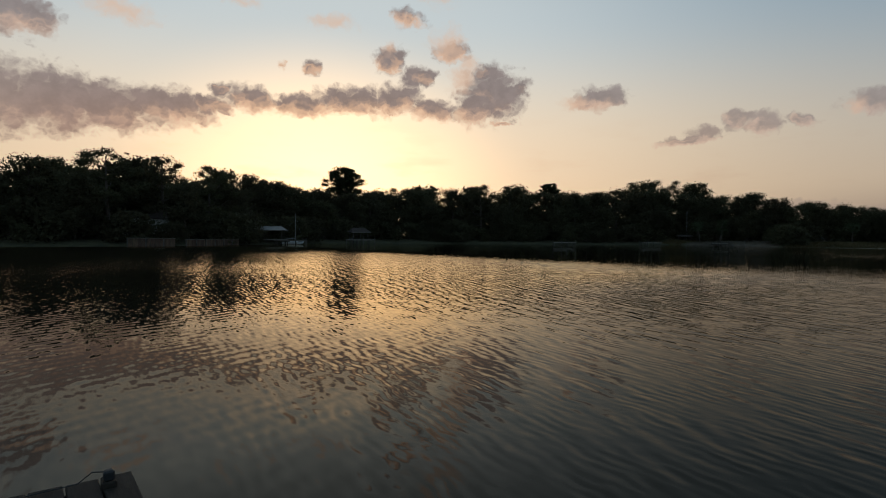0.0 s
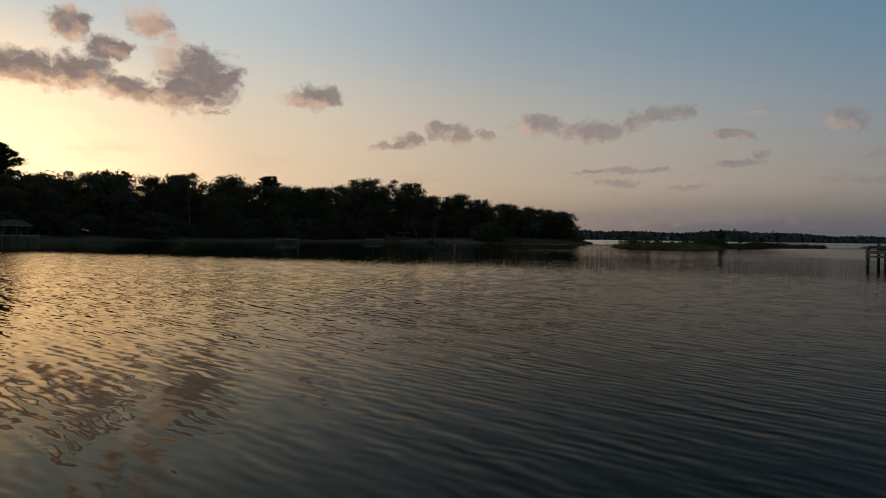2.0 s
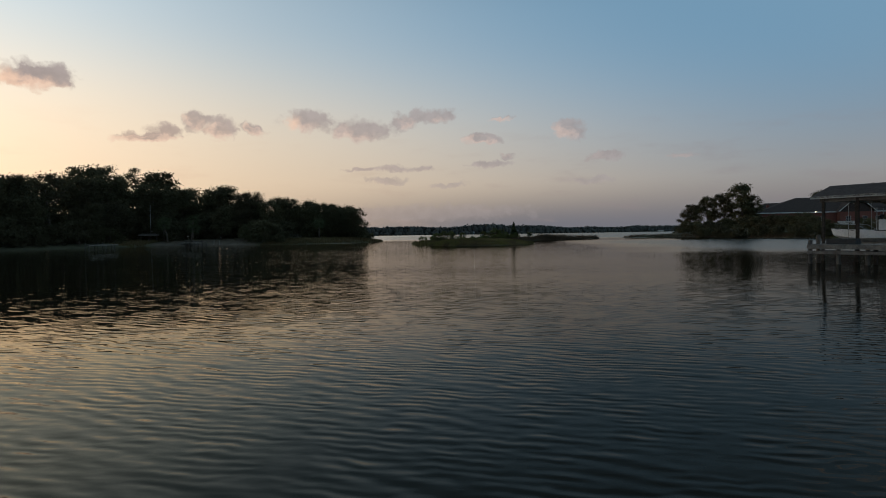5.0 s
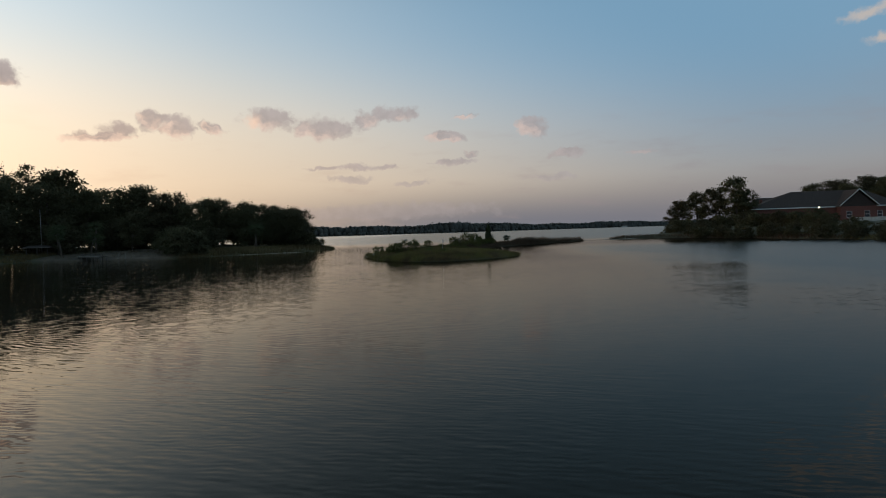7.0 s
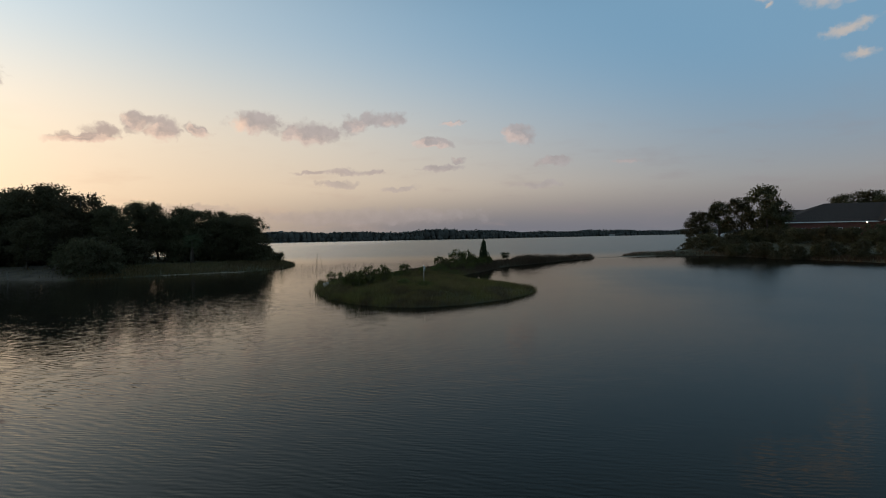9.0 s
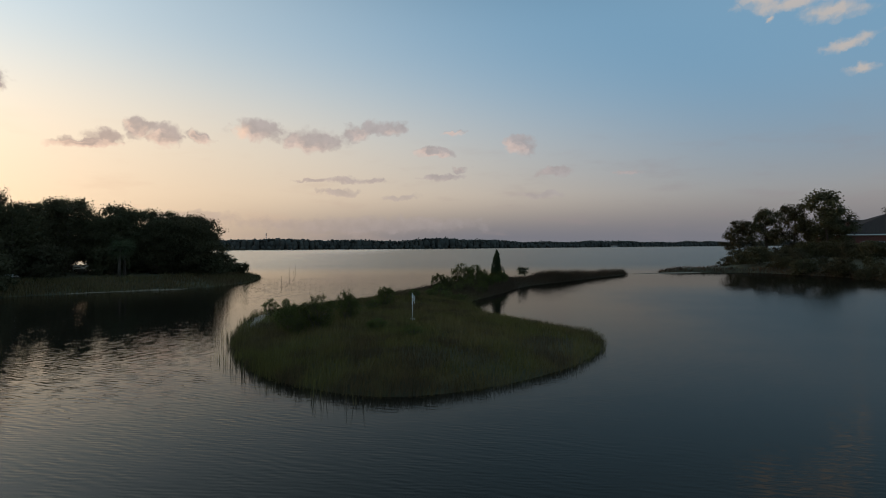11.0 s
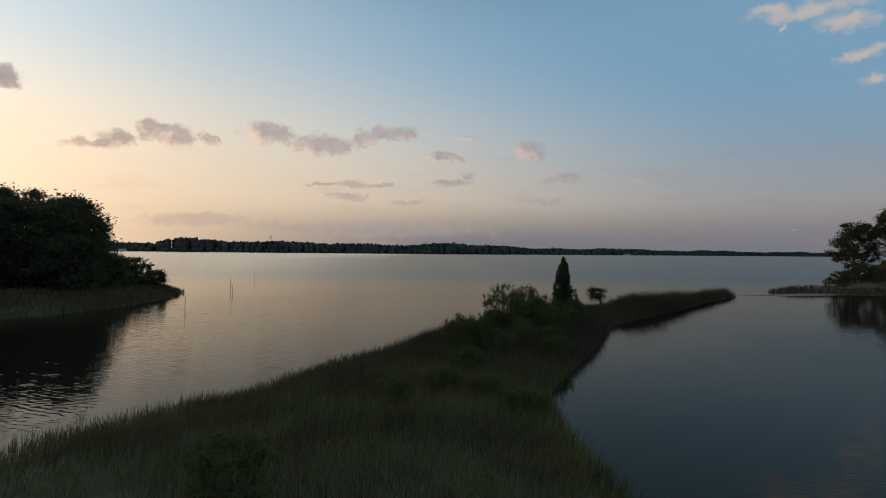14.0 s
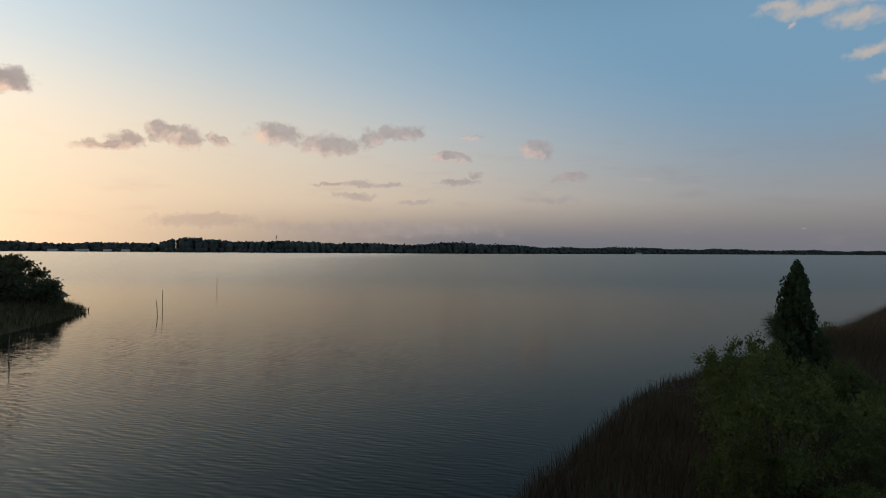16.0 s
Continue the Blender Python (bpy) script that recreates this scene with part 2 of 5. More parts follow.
def grass_build(n, b, pos):
    isl = n.add("ShaderNodeNewGeometry").outputs["Random Per Island"]
    patch = n.ramp(n.noise(pos, 0.16, 4), 0.40, 0.62)
    dead = n.ramp(n.noise(pos, 0.4, 4), 0.47, 0.64)
    xyz = n.add("ShaderNodeSeparateXYZ", {0: pos})
    reeds = n.math("MULTIPLY", n.ramp(xyz.outputs[1], 190, 206), n.ramp(xyz.outputs[0], -34, -26, 0.6, 1.0))
    green = n.mix(isl, (0.09, 0.08, 0.022), (0.19, 0.165, 0.052))
    olive = n.mix(isl, (0.115, 0.088, 0.03), (0.22, 0.165, 0.067))
    brown = n.mix(isl, (0.046, 0.03, 0.021), (0.112, 0.07, 0.046))
    col = n.mix(n.math("MAXIMUM", n.math("MULTIPLY", reeds, 0.93), n.math("MULTIPLY", dead, 0.7)), n.mix(patch, green, olive), brown)
    n.put(b.inputs["Base Color"], col)
    b.inputs["Roughness"].default_value = 0.8
    b.inputs["Specular IOR Level"].default_value = 0.1


def water_build(n, b, pos):
    xyz = n.add("ShaderNodeSeparateXYZ", {0: pos})
    x, y = xyz.outputs[0], xyz.outputs[1]
    # the IOR and gloss colour dim reflections towards +x, in place of polarised skylight
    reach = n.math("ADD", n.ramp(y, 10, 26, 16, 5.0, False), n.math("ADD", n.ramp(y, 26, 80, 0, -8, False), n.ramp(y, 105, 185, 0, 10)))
    dimming = n.ramp(n.math("DIVIDE", n.math("SUBTRACT", x, reach), n.ramp(y, 80, 600, 1.0, 9.0, False)), n.ramp(y, 55, 90, -13.5, -17.0, False), -1.7)
    # reflections around (0, 5), by the pier, are darkened the same way
    dimming = n.math("MAXIMUM", dimming, n.ramp(n.vec("DISTANCE", pos, (0.0, 5.0, 0.0)), 12, 4, 0.0, 0.8))
    ior = n.math("SUBTRACT", 1.333, n.math("MULTIPLY", dimming, n.ramp(y, 50, 110, 0.193, 0.09)))
    # sunset gold put into the reflection colour in the cove, weaker towards the bay
    gilding = n.math("MULTIPLY", n.math("SUBTRACT", 1.0, dimming), n.ramp(y, 40, 100, 1.0, 0.25))
    tint = n.mix(dimming, n.mix(gilding, (0.95, 0.95, 0.94), (1.0, 0.88, 0.67)), (0.6, 0.58, 0.54))
    wind = n.ramp(n.noise(n.vec("MULTIPLY", pos, (0.4, 1.0, 1.0)), 0.03, 3), 0.35, 0.65, 0.7, 1.25)
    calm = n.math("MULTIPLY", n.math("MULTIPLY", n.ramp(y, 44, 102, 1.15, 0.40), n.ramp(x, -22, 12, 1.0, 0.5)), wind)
    bay = n.ramp(y, 225, 330)
    # ripples too small to see spread the reflections; the larger ones are told apart
    slope = None
    for angle, stretch, scale, size in ((20, 0.4, 1.1, 0.03), (8, 0.34, 3.4, 0.09), (16, 0.32, 9.0, 0.15)):
        p = n.add("ShaderNodeMapping", {"Vector": pos, "Rotation": (0, 0, radians(angle)), "Scale": (stretch, 1.0, 1.0)}).outputs[0]
        part_ = n.vec("SCALE", n.vec("SUBTRACT", n.noise(p, scale, 2, 0.5, "Color"), (0.5, 0.5, 0.5)), scale=size)
        if scale == 9.0:       # the finest ones die out in the lee of the far bank
            part_ = n.vec("SCALE", part_, scale=n.ramp(y, 44, 70, 1.0, 0.7))
        slope = part_ if slope is None else n.vec("ADD", slope, part_)
    # trains of wind waves with long crests
    for angle, length, size, bend in ((17, 0.62, 0.036, 5.0), (24, 0.36, 0.046, 6.0), (8, 0.21, 0.06, 6.0), (66, 0.42, 0.04, 5.0)):
        p = n.add("ShaderNodeMapping", {"Vector": pos, "Rotation": (0, 0, radians(angle))}).outputs[0]
        train = n.add("ShaderNodeTexWave", {"Vector": p, "Scale": 0.314 / length, "Distortion": bend, "Detail": 2.0, "Detail Scale": 0.16 / length, "Detail Roughness": 0.55}, bands_direction="Y")
        gusts = n.ramp(n.noise(p, 0.22 / length, 2), 0.35, 0.65, 0.1, 1.4)
        lie = (math.sin(radians(angle)), math.cos(radians(angle)), 0.0)
        part_ = n.vec("SCALE", lie, scale=n.math("MULTIPLY", n.math("SUBTRACT", train.outputs["Fac"], 0.5), n.math("MULTIPLY", gusts, size * 2)))
        if angle == 17:        # the longest waves die out beyond the pier's reach
            part_ = n.vec("SCALE", part_, scale=n.ramp(y, 28, 44, 1.0, 0.4))
        if length < 0.4:       # the short ones leave a calm lane between the cove and the island
            part_ = n.vec("SCALE", part_, scale=n.math("MAXIMUM", n.ramp(y, 52, 74, 1.0, 0.55), n.ramp(y, 76, 100, 0.0, 1.25)))
        if angle == 66:        # a second train crosses the first near the pier
            part_ = n.vec("SCALE", part_, scale=n.ramp(n.vec("DISTANCE", pos, (0.0, 8.0, 0.0)), 17, 6))
        slope = n.vec("ADD", slope, part_)
    slope = n.vec("MULTIPLY", slope, (0.6, 1.0, 0.0))
    # the wind leans the waves over, so their steeper sides face one way
    lean = n.math("MULTIPLY", n.ramp(y, 4, 16, 0.6, 1.0), n.ramp(n.vec("DISTANCE", pos, (10.0, 13.0, 0.0)), 13, 42, 0.0, 1.2, False))
    lean = n.math("MULTIPLY", lean, n.math("MULTIPLY", n.ramp(y, 44, 60, 1.0, -0.6), n.ramp(y, 72, 98, 1.0, 0.0)))
    slope = n.vec("ADD", slope, n.vec("SCALE", (0.030, -0.040, 0.0), scale=lean))
    force = n.math("ADD", n.math("MULTIPLY", calm, n.ramp(y, 200, 300, 1.0, 0.3)), n.math("MULTIPLY", bay, 0.15))
    slope = n.vec("SCALE", slope, scale=force)
    slope = n.vec("ADD", slope, n.vec("SCALE", (0.0, -0.04, 0.0), scale=bay))
    # a ruffled strip along the bank below the house
    stray = n.math("MULTIPLY", n.math("SUBTRACT", n.noise(pos, 0.05, 4, 0.6), 0.5), 24.0)
    across, along = n.math("ADD", x, stray), n.math("ADD", y, stray)
    ruffle = n.math("MULTIPLY", n.ramp(across, 12, 34), n.math("MULTIPLY", n.ramp(along, 92, 122), n.ramp(along, 232, 190, 0.15, 0.8)))
    slope = n.vec("ADD", slope, n.vec("SCALE", (-0.03, -0.055, 0.0), scale=ruffle))
    rough = n.math("ADD", n.math("MULTIPLY", calm, 0.03), n.math("MULTIPLY", n.math("MAXIMUM", bay, n.math("MULTIPLY", ruffle, 0.8)), 0.2))
    normal = n.vec("NORMALIZE", n.vec("ADD", slope, (0.0, 0.0, 1.0)))
    deep = n.add("ShaderNodeBsdfDiffuse", {"Color": (0.016, 0.014, 0.010, 1)})
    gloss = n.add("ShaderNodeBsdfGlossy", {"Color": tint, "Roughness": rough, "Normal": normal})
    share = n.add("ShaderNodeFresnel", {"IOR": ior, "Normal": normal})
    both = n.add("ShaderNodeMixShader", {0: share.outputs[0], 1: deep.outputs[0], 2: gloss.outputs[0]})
    n.put(n.t.nodes["Material Output"].inputs[0], both.outputs[0])
    n.t.nodes.remove(b)


M = dict(
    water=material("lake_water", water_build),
    grass=material("marsh_grass", grass_build),
    soil=surface("grassy_soil", (0.032, 0.028, 0.013), (0.075, 0.066, 0.028), 0.9, 0.6, bump=0.04),
    sand=surface("wet_sand", (0.16, 0.125, 0.085), (0.27, 0.215, 0.15), 0.85, 0.5, bump=0.02),
    bank_sand=surface("dull_sandy_soil", (0.05, 0.036, 0.023), (0.11, 0.08, 0.052), 0.9, 0.4, bump=0.03),
    bed=surface("lake_bed", (0.02, 0.018, 0.012), (0.05, 0.045, 0.03), 0.9, 0.05),
    oak_leaf=leaf_material("oak_leaves", (0.062, 0.057, 0.031), (0.102, 0.092, 0.05), 0.15),
    pine_leaf=leaf_material("pine_needles", (0.035, 0.042, 0.02), (0.065, 0.075, 0.035)),
    palm_leaf=leaf_material("palm_fronds", (0.05, 0.06, 0.03), (0.105, 0.115, 0.058)),
    shrub_leaf=leaf_material("shrub_leaves", (0.068, 0.078, 0.022), (0.14, 0.15, 0.048)),
    cedar_leaf=leaf_material("cedar_sprays", (0.036, 0.05, 0.024), (0.085, 0.105, 0.05)),
    far_leaf=surface("far_woods", (0.042, 0.042, 0.036), (0.07, 0.068, 0.056), 0.9, 0.05, fine=8),
    bark=surface("bark", (0.045, 0.034, 0.025), (0.13, 0.10, 0.075), 0.9, 3.0, bump=0.02, stretch=(1, 1, 0.25)),
    wood=surface("weathered_wood", (0.10, 0.085, 0.07), (0.24, 0.21, 0.18), 0.8, 2.5, bump=0.006, stretch=(1, 1, 1), vary=0.15),
    wet_plank=surface("old_damp_plank", (0.018, 0.014, 0.011), (0.06, 0.046, 0.036), 0.8, 6.0, bump=0.012, stretch=(0.2, 1, 1), vary=0.15, specular=0.2),
    piling=surface("dark_piling", (0.05, 0.042, 0.035), (0.14, 0.12, 0.10), 0.85, 4.0, bump=0.01, stretch=(1, 1, 0.3), vary=0.15),
    shingle=surface("roof_shingle", (0.04, 0.03, 0.026), (0.08, 0.062, 0.054), 0.9, 4.0, bump=0.01, fine=4, specular=0.1),
    metal_roof=surface("pale_metal_roof", (0.16, 0.155, 0.15), (0.26, 0.25, 0.24), 0.55, 1.0, metal=0.2),
    brick=surface("red_brick", (0.12, 0.045, 0.035), (0.21, 0.08, 0.058), 0.85, 5.0, bump=0.01),
    white=surface("white_paint", (0.62, 0.61, 0.58), (0.8, 0.79, 0.76), 0.5, 2.0),
    hull=surface("white_gelcoat", (0.66, 0.67, 0.68), (0.8, 0.8, 0.8), 0.3, 1.0),
    dark=surface("dark_rubber", (0.015, 0.015, 0.016), (0.035, 0.035, 0.036), 0.6, 5.0),
    canvas=surface("grey_canvas", (0.12, 0.12, 0.13), (0.2, 0.2, 0.21), 0.85, 5.0),
    steel=surface("galvanised_steel", (0.28, 0.29, 0.30), (0.45, 0.45, 0.46), 0.45, 4.0, metal=0.8),
    pvc=surface("white_plastic_pipe", (0.6, 0.6, 0.57), (0.78, 0.78, 0.75), 0.4, 6.0),
    cloth=surface("faded_flag_cloth", (0.42, 0.40, 0.36), (0.62, 0.6, 0.55), 0.85, 8.0),
    stucco=surface("pale_stucco", (0.42, 0.40, 0.36), (0.58, 0.55, 0.5), 0.85, 2.0),
)


def glass_build(n, b, pos):
    b.inputs["Base Color"].default_value = (0.02, 0.025, 0.03, 1)
    b.inputs["Roughness"].default_value = 0.05
    b.inputs["Specular IOR Level"].default_value = 0.8
    n.put(b.inputs["Normal"], n.add("ShaderNodeBump", {"Height": n.noise(pos, 1.2, 2), "Strength": 0.2, "Distance": 0.01}).outputs[0])


def bulb_build(n, b, pos):
    b.inputs["Emission Color"].default_value = (1.0, 0.86, 0.6, 1)
    b.inputs["Emission Strength"].default_value = 9.0


M["glass"] = material("window_glass", glass_build)
M["bulb"] = material("lamp_bulb", bulb_build)


# ---------------------------------------------------------------- mesh helpers
def mesh_np(name, verts, faces, mat, smooth=False):
    """A mesh from arrays: verts (n, 3), faces (m, 3 or 4)."""
    verts, faces = np.asarray(verts, np.float32), np.asarray(faces, np.int32)
    me = bpy.data.meshes.new(name)
    k = faces.shape[1]
    me.vertices.add(len(verts))
    me.vertices.foreach_set("co", verts.ravel())
    me.loops.add(faces.size)
    me.loops.foreach_set("vertex_index", faces.ravel())
    me.polygons.add(len(faces))
    me.polygons.foreach_set("loop_start", np.arange(0, faces.size, k, dtype=np.int32))
    me.polygons.foreach_set("loop_total", np.full(len(faces), k, np.int32))
    if smooth:
        me.polygons.foreach_set("use_smooth", np.ones(len(faces), bool))
    me.update(calc_edges=True)
    me.materials.append(mat)
    return me


def bm_mesh(name, bm, mat, smooth=False):
    me = bpy.data.meshes.new(name)
    bmesh.ops.recalc_face_normals(bm, faces=bm.faces)
    bm.to_mesh(me)
    bm.free()
    if smooth:
        me.polygons.foreach_set("use_smooth", np.ones(len(me.polygons), bool))
    me.materials.append(mat)
    return me


def thing(name, label, category, at=(0, 0, 0), turn=0.0, group="", kind=""):
    ob = tagged(new(name), label, category, group, kind)
    ob.matrix_basis = pose(*at, 0, 0, turn)
    return ob


def part(name, data, parent, label="", mat=None, smooth=False):
    """Links a mesh, or a bmesh with its material, as one part."""
    if isinstance(data, bmesh.types.BMesh):
        data = bm_mesh(name, data, mat, smooth)
    ob = new(name, data)
    ob.parent = parent
    return tagged(ob, label)


def box(size, at=(0, 0, 0), rot=(0, 0, 0), bevel=0.01, bm=None):
    bm = bm or bmesh.new()
    m = pose(*at, *rot) @ Matrix.Diagonal((*size, 1))
    made = bmesh.ops.create_cube(bm, size=1.0, matrix=m)
    if bevel:
        edges = list({e for v in made["verts"] for e in v.link_edges})
        bmesh.ops.bevel(bm, geom=edges, offset=bevel, segments=1, affect="EDGES", profile=0.5)
    return bm


def tube(points, radii, sides=8, bm=None):
    """A tapered round tube along points, closed at both ends."""
    bm = bm or bmesh.new()
    pts = [Vector(p) for p in points]
    rings = []
    for i, p in enumerate(pts):
        d = (pts[min(i + 1, len(pts) - 1)] - pts[max(i - 1, 0)]).normalized()
        a = d.orthogonal().normalized() if abs(d.z) < 0.9 else Vector((1, 0, 0)).cross(d).normalized()
        b = d.cross(a)
        r = radii[i] if isinstance(radii, (list, tuple)) else radii
        rings.append([bm.verts.new(p + r * (math.cos(k * math.tau / sides) * a + math.sin(k * math.tau / sides) * b)) for k in range(sides)])
    for r0, r1 in zip(rings, rings[1:]):
        for k in range(sides):
            bm.faces.new((r0[k], r0[(k + 1) % sides], r1[(k + 1) % sides], r1[k]))
    bm.faces.new(rings[0][::-1])
    bm.faces.new(rings[-1])
    return bm


def inside(poly, x, y):
    """Signed distance to a polygon, above zero inside, for arrays x and y."""
    p = np.asarray(poly, float)
    q = np.roll(p, -1, 0)
    dist = np.full(x.shape, 1e9)
    odd = np.zeros(x.shape, bool)
    for (x0, y0), (x1, y1) in zip(p, q):
        ex, ey = x1 - x0, y1 - y0
        s = np.clip(((x - x0) * ex + (y - y0) * ey) / (ex * ex + ey * ey + 1e-9), 0, 1)
        dist = np.minimum(dist, np.hypot(x - x0 - s * ex, y - y0 - s * ey))
        if y1 != y0:
            odd ^= ((y0 > y) != (y1 > y)) & (x < (x1 - x0) * (y - y0) / (y1 - y0) + x0)
    return np.where(odd, dist, -dist)


def wobble(x, y, s):
    """Cheap smooth unevenness in -1 to 1."""
    return (np.sin(x / s + 1.3 * np.sin(y / s * 0.7 + 2)) + np.sin(y / s * 1.23 + 1.7 * np.sin(x / s * 0.61)) + np.sin((x + y) / s * 0.53 + 4)) / 3


def round_off(poly, times=2):
    """Cuts the corners of a polygon, so that shores bend softly."""
    p = np.asarray(poly, float)
    for _ in range(times):
        q = np.roll(p, -1, 0)
        p = np.stack([0.75 * p + 0.25 * q, 0.25 * p + 0.75 * q], 1).reshape(-1, 2)
    return p


# ---------------------------------------------------------------- shores
ISLAND = round_off([
    (-20.1, 182.5), (-18.2, 173), (-15.6, 164), (-11.6, 157.3), (-8.3, 154.5), (-5, 153.2), (-1.7, 154.2), (1.8, 156.4), (5.3, 160.0),
    (8.2, 165.0), (9.2, 170), (7.1, 173.0), (4.6, 176.6), (2.6, 181), (1.5, 187), (1.3, 195.5), (3.6, 200.7), (5.3, 204), (7.5, 209), (10.4, 216.5),
    (12.4, 220.6), (14.2, 223.6), (18, 228), (25.8, 237), (33.5, 246.8), (42, 256.2), (43.3, 258.2), (41.5, 259.6), (32, 249.6), (25, 242), (19, 236.5), (14.5, 234), (10, 230.5), (5, 226),
    (0.2, 219.2), (-3, 214), (-6.2, 206), (-9.2, 201), (-12.6, 194), (-16.1, 189.5), (-18.8, 184.9)], 1)
LEFT = round_off([
    (-104, -300), (-104, 0), (-103, 28), (-122, 52), (-139, 78), (-138, 112), (-119, 148), (-112, 180), (-106, 203), (-92, 208), (-77, 205),
    (-66, 203.5), (-58, 212), (-50, 217.5), (-43, 221), (-39, 227), (-37.3, 239.5), (-38.8, 249), (-41.0, 257.2), (-43.7, 260.4), (-50, 264), (-60, 287), (-110, 322), (-300, 380),
    (-900, 560), (-900, -300)], 2)
RIGHT = round_off([
    (53.6, 268.2), (58, 264.2), (66, 263.5), (76, 262.5), (81, 248), (84, 225), (88, 203), (91, 180), (88, 150), (78, 120), (64, 98), (58, 60), (50, 10),
    (40, -120), (600, -120), (600, 420), (180, 372), (110, 332), (90, 307), (84, 290), (72, 276), (60, 272)], 1)


# bare sand: a clearing on the long bank and a strip of beach on the island
CLEARING = round_off([(-103, 204.8), (-92, 207.8), (-78, 205.0), (-70, 204.0), (-72, 210), (-75, 217), (-78, 225), (-86, 227), (-93, 221), (-103, 214)], 2)
BEACH = round_off([(-18.6, 174.5), (-17.2, 174.8), (-17.6, 178.5), (-18.2, 182), (-17.0, 185.6), (-15.2, 188.6), (-16.2, 189.8), (-19.0, 185.5), (-20.4, 182.4), (-19.6, 178.0)], 1)


def ground_height(poly, x, y, top, slope):
    d = inside(poly, x, y)
    z = np.where(d > 0, top * (1 - np.exp(-d / slope)), np.maximum(d * 0.35, -0.9))
    return z + np.where(d > 0.3, 0.07 * wobble(x, y, 1.9) * np.clip(d, 0, 1), 0), d


def land(name, poly, xs, ys, top, slope, label):
    gx, gy = np.meshgrid(xs, ys)
    z, d = ground_height(poly, gx, gy, top, slope)
    nx, ny = len(xs), len(ys)
    idx = np.arange(nx * ny).reshape(ny, nx)
    quads = np.stack([idx[:-1, :-1], idx[:-1, 1:], idx[1:, 1:], idx[1:, :-1]], -1).reshape(-1, 4)
    dd = d.ravel()
    quads = quads[(dd[quads] > -2.4).any(1)]
    used, inv = np.unique(quads, return_inverse=True)
    v = np.stack([gx.ravel(), gy.ravel(), z.ravel()], 1)[used]
    ob = new(name, mesh_np(name, v, inv.reshape(-1, 4), M["soil"], True))
    return tagged(ob, label, "ground", kind="structure")


def lines(*stretches):
    """Grid lines from stretches of (start, end, step)."""
    return np.unique(np.round(np.concatenate([np.arange(a, b + 1e-6, s) for a, b, s in stretches]), 3))


bed = new("lake_bed", mesh_np("lake_bed", [(-4500, -1500, -0.9), (4500, -1500, -0.9), (4500, 4700, -0.9), (-4500, 4700, -0.9)], [(0, 1, 2, 3)], M["bed"]))
tagged(bed, "dark muddy bed under the lake water", "ground", kind="structure")
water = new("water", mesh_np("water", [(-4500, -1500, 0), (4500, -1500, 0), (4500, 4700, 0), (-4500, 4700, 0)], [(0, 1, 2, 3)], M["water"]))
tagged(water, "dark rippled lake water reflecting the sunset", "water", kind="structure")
land("ground_island", ISLAND, lines((-24, 46, 0.5)), lines((150, 263, 0.5)), 0.95, 3.0, "low marshy island of soil under tall grass")
land("ground_left", LEFT, lines((-900, -200, 50), (-200, -30, 2)), lines((-300, -20, 20), (-20, 330, 2), (330, 580, 25)), 2.6, 14.0, "wooded lake bank of dark grassy soil")
land("ground_right", RIGHT, lines((36, 140, 2), (140, 600, 40)), lines((-120, 180, 20), (180, 320, 2), (320, 430, 10)), 4.2, 16.0, "wooded lake bank with shrubs below a house")


# ---------------------------------------------------------------- trees
def leaf_cards(rng, centres, spread, count, size, lift=0.0):
    """Small bent leaf clumps scattered round centres: arrays for one mesh."""
    n = len(centres) * count
    c = np.repeat(np.asarray(centres, float), count, 0)
    s = np.repeat(np.asarray(spread, float), count, 0)
    d = rng.normal(size=(n, 3))
    d /= np.linalg.norm(d, axis=1)[:, None]
    p = c + d * (rng.random(n) ** 0.45)[:, None] * s
    a = rng.normal(size=(n, 3))
    a[:, 2] += lift
    a /= np.linalg.norm(a, axis=1)[:, None]
    b = np.cross(a, rng.normal(size=(n, 3)))
    b /= np.linalg.norm(b, axis=1)[:, None]
    k = np.cross(a, b)
    sz = (size * (0.6 + 0.8 * rng.random(n)))[:, None]
    quad = np.stack([p - a * sz, p + b * sz * 0.55 + k * sz * 0.2, p + a * sz, p - b * sz * 0.55 + k * sz * 0.2], 1).reshape(-1, 3)
    f = np.arange(4 * n).reshape(-1, 4)
    return quad, f


def crown_leaves(rng, centres, spread, count, size):
    """Crowns: a few large sprays inside each clump and many small ones on its outside, as single triangles."""
    pts, sz = [], []
    for share, low, high, scale in ((0.8, 0.0, 0.8, 1.0), (1.35, 0.62, 1.2, 0.6)):
        k = int(count * share)
        n = len(centres) * k
        d = rng.normal(size=(n, 3))
        d /= np.linalg.norm(d, axis=1)[:, None]
        pts.append(np.repeat(np.asarray(centres, float), k, 0) + d * (low + (high - low) * rng.random(n) ** 1.3)[:, None] * np.repeat(np.asarray(spread, float), k, 0))
        sz.append(size * scale * (0.6 + 0.8 * rng.random(n)))
    p, sz = np.concatenate(pts), np.concatenate(sz)[:, None]
    n = len(p)
    a = rng.normal(size=(n, 3))
    a /= np.linalg.norm(a, axis=1)[:, None]
    b = np.cross(a, rng.normal(size=(n, 3)))
    b /= np.linalg.norm(b, axis=1)[:, None]
    return np.stack([p + a * sz, p - a * sz * 0.55 + b * sz * 0.75, p - a * sz * 0.55 - b * sz * 0.75], 1).reshape(-1, 3), np.arange(3 * n).reshape(-1, 3)


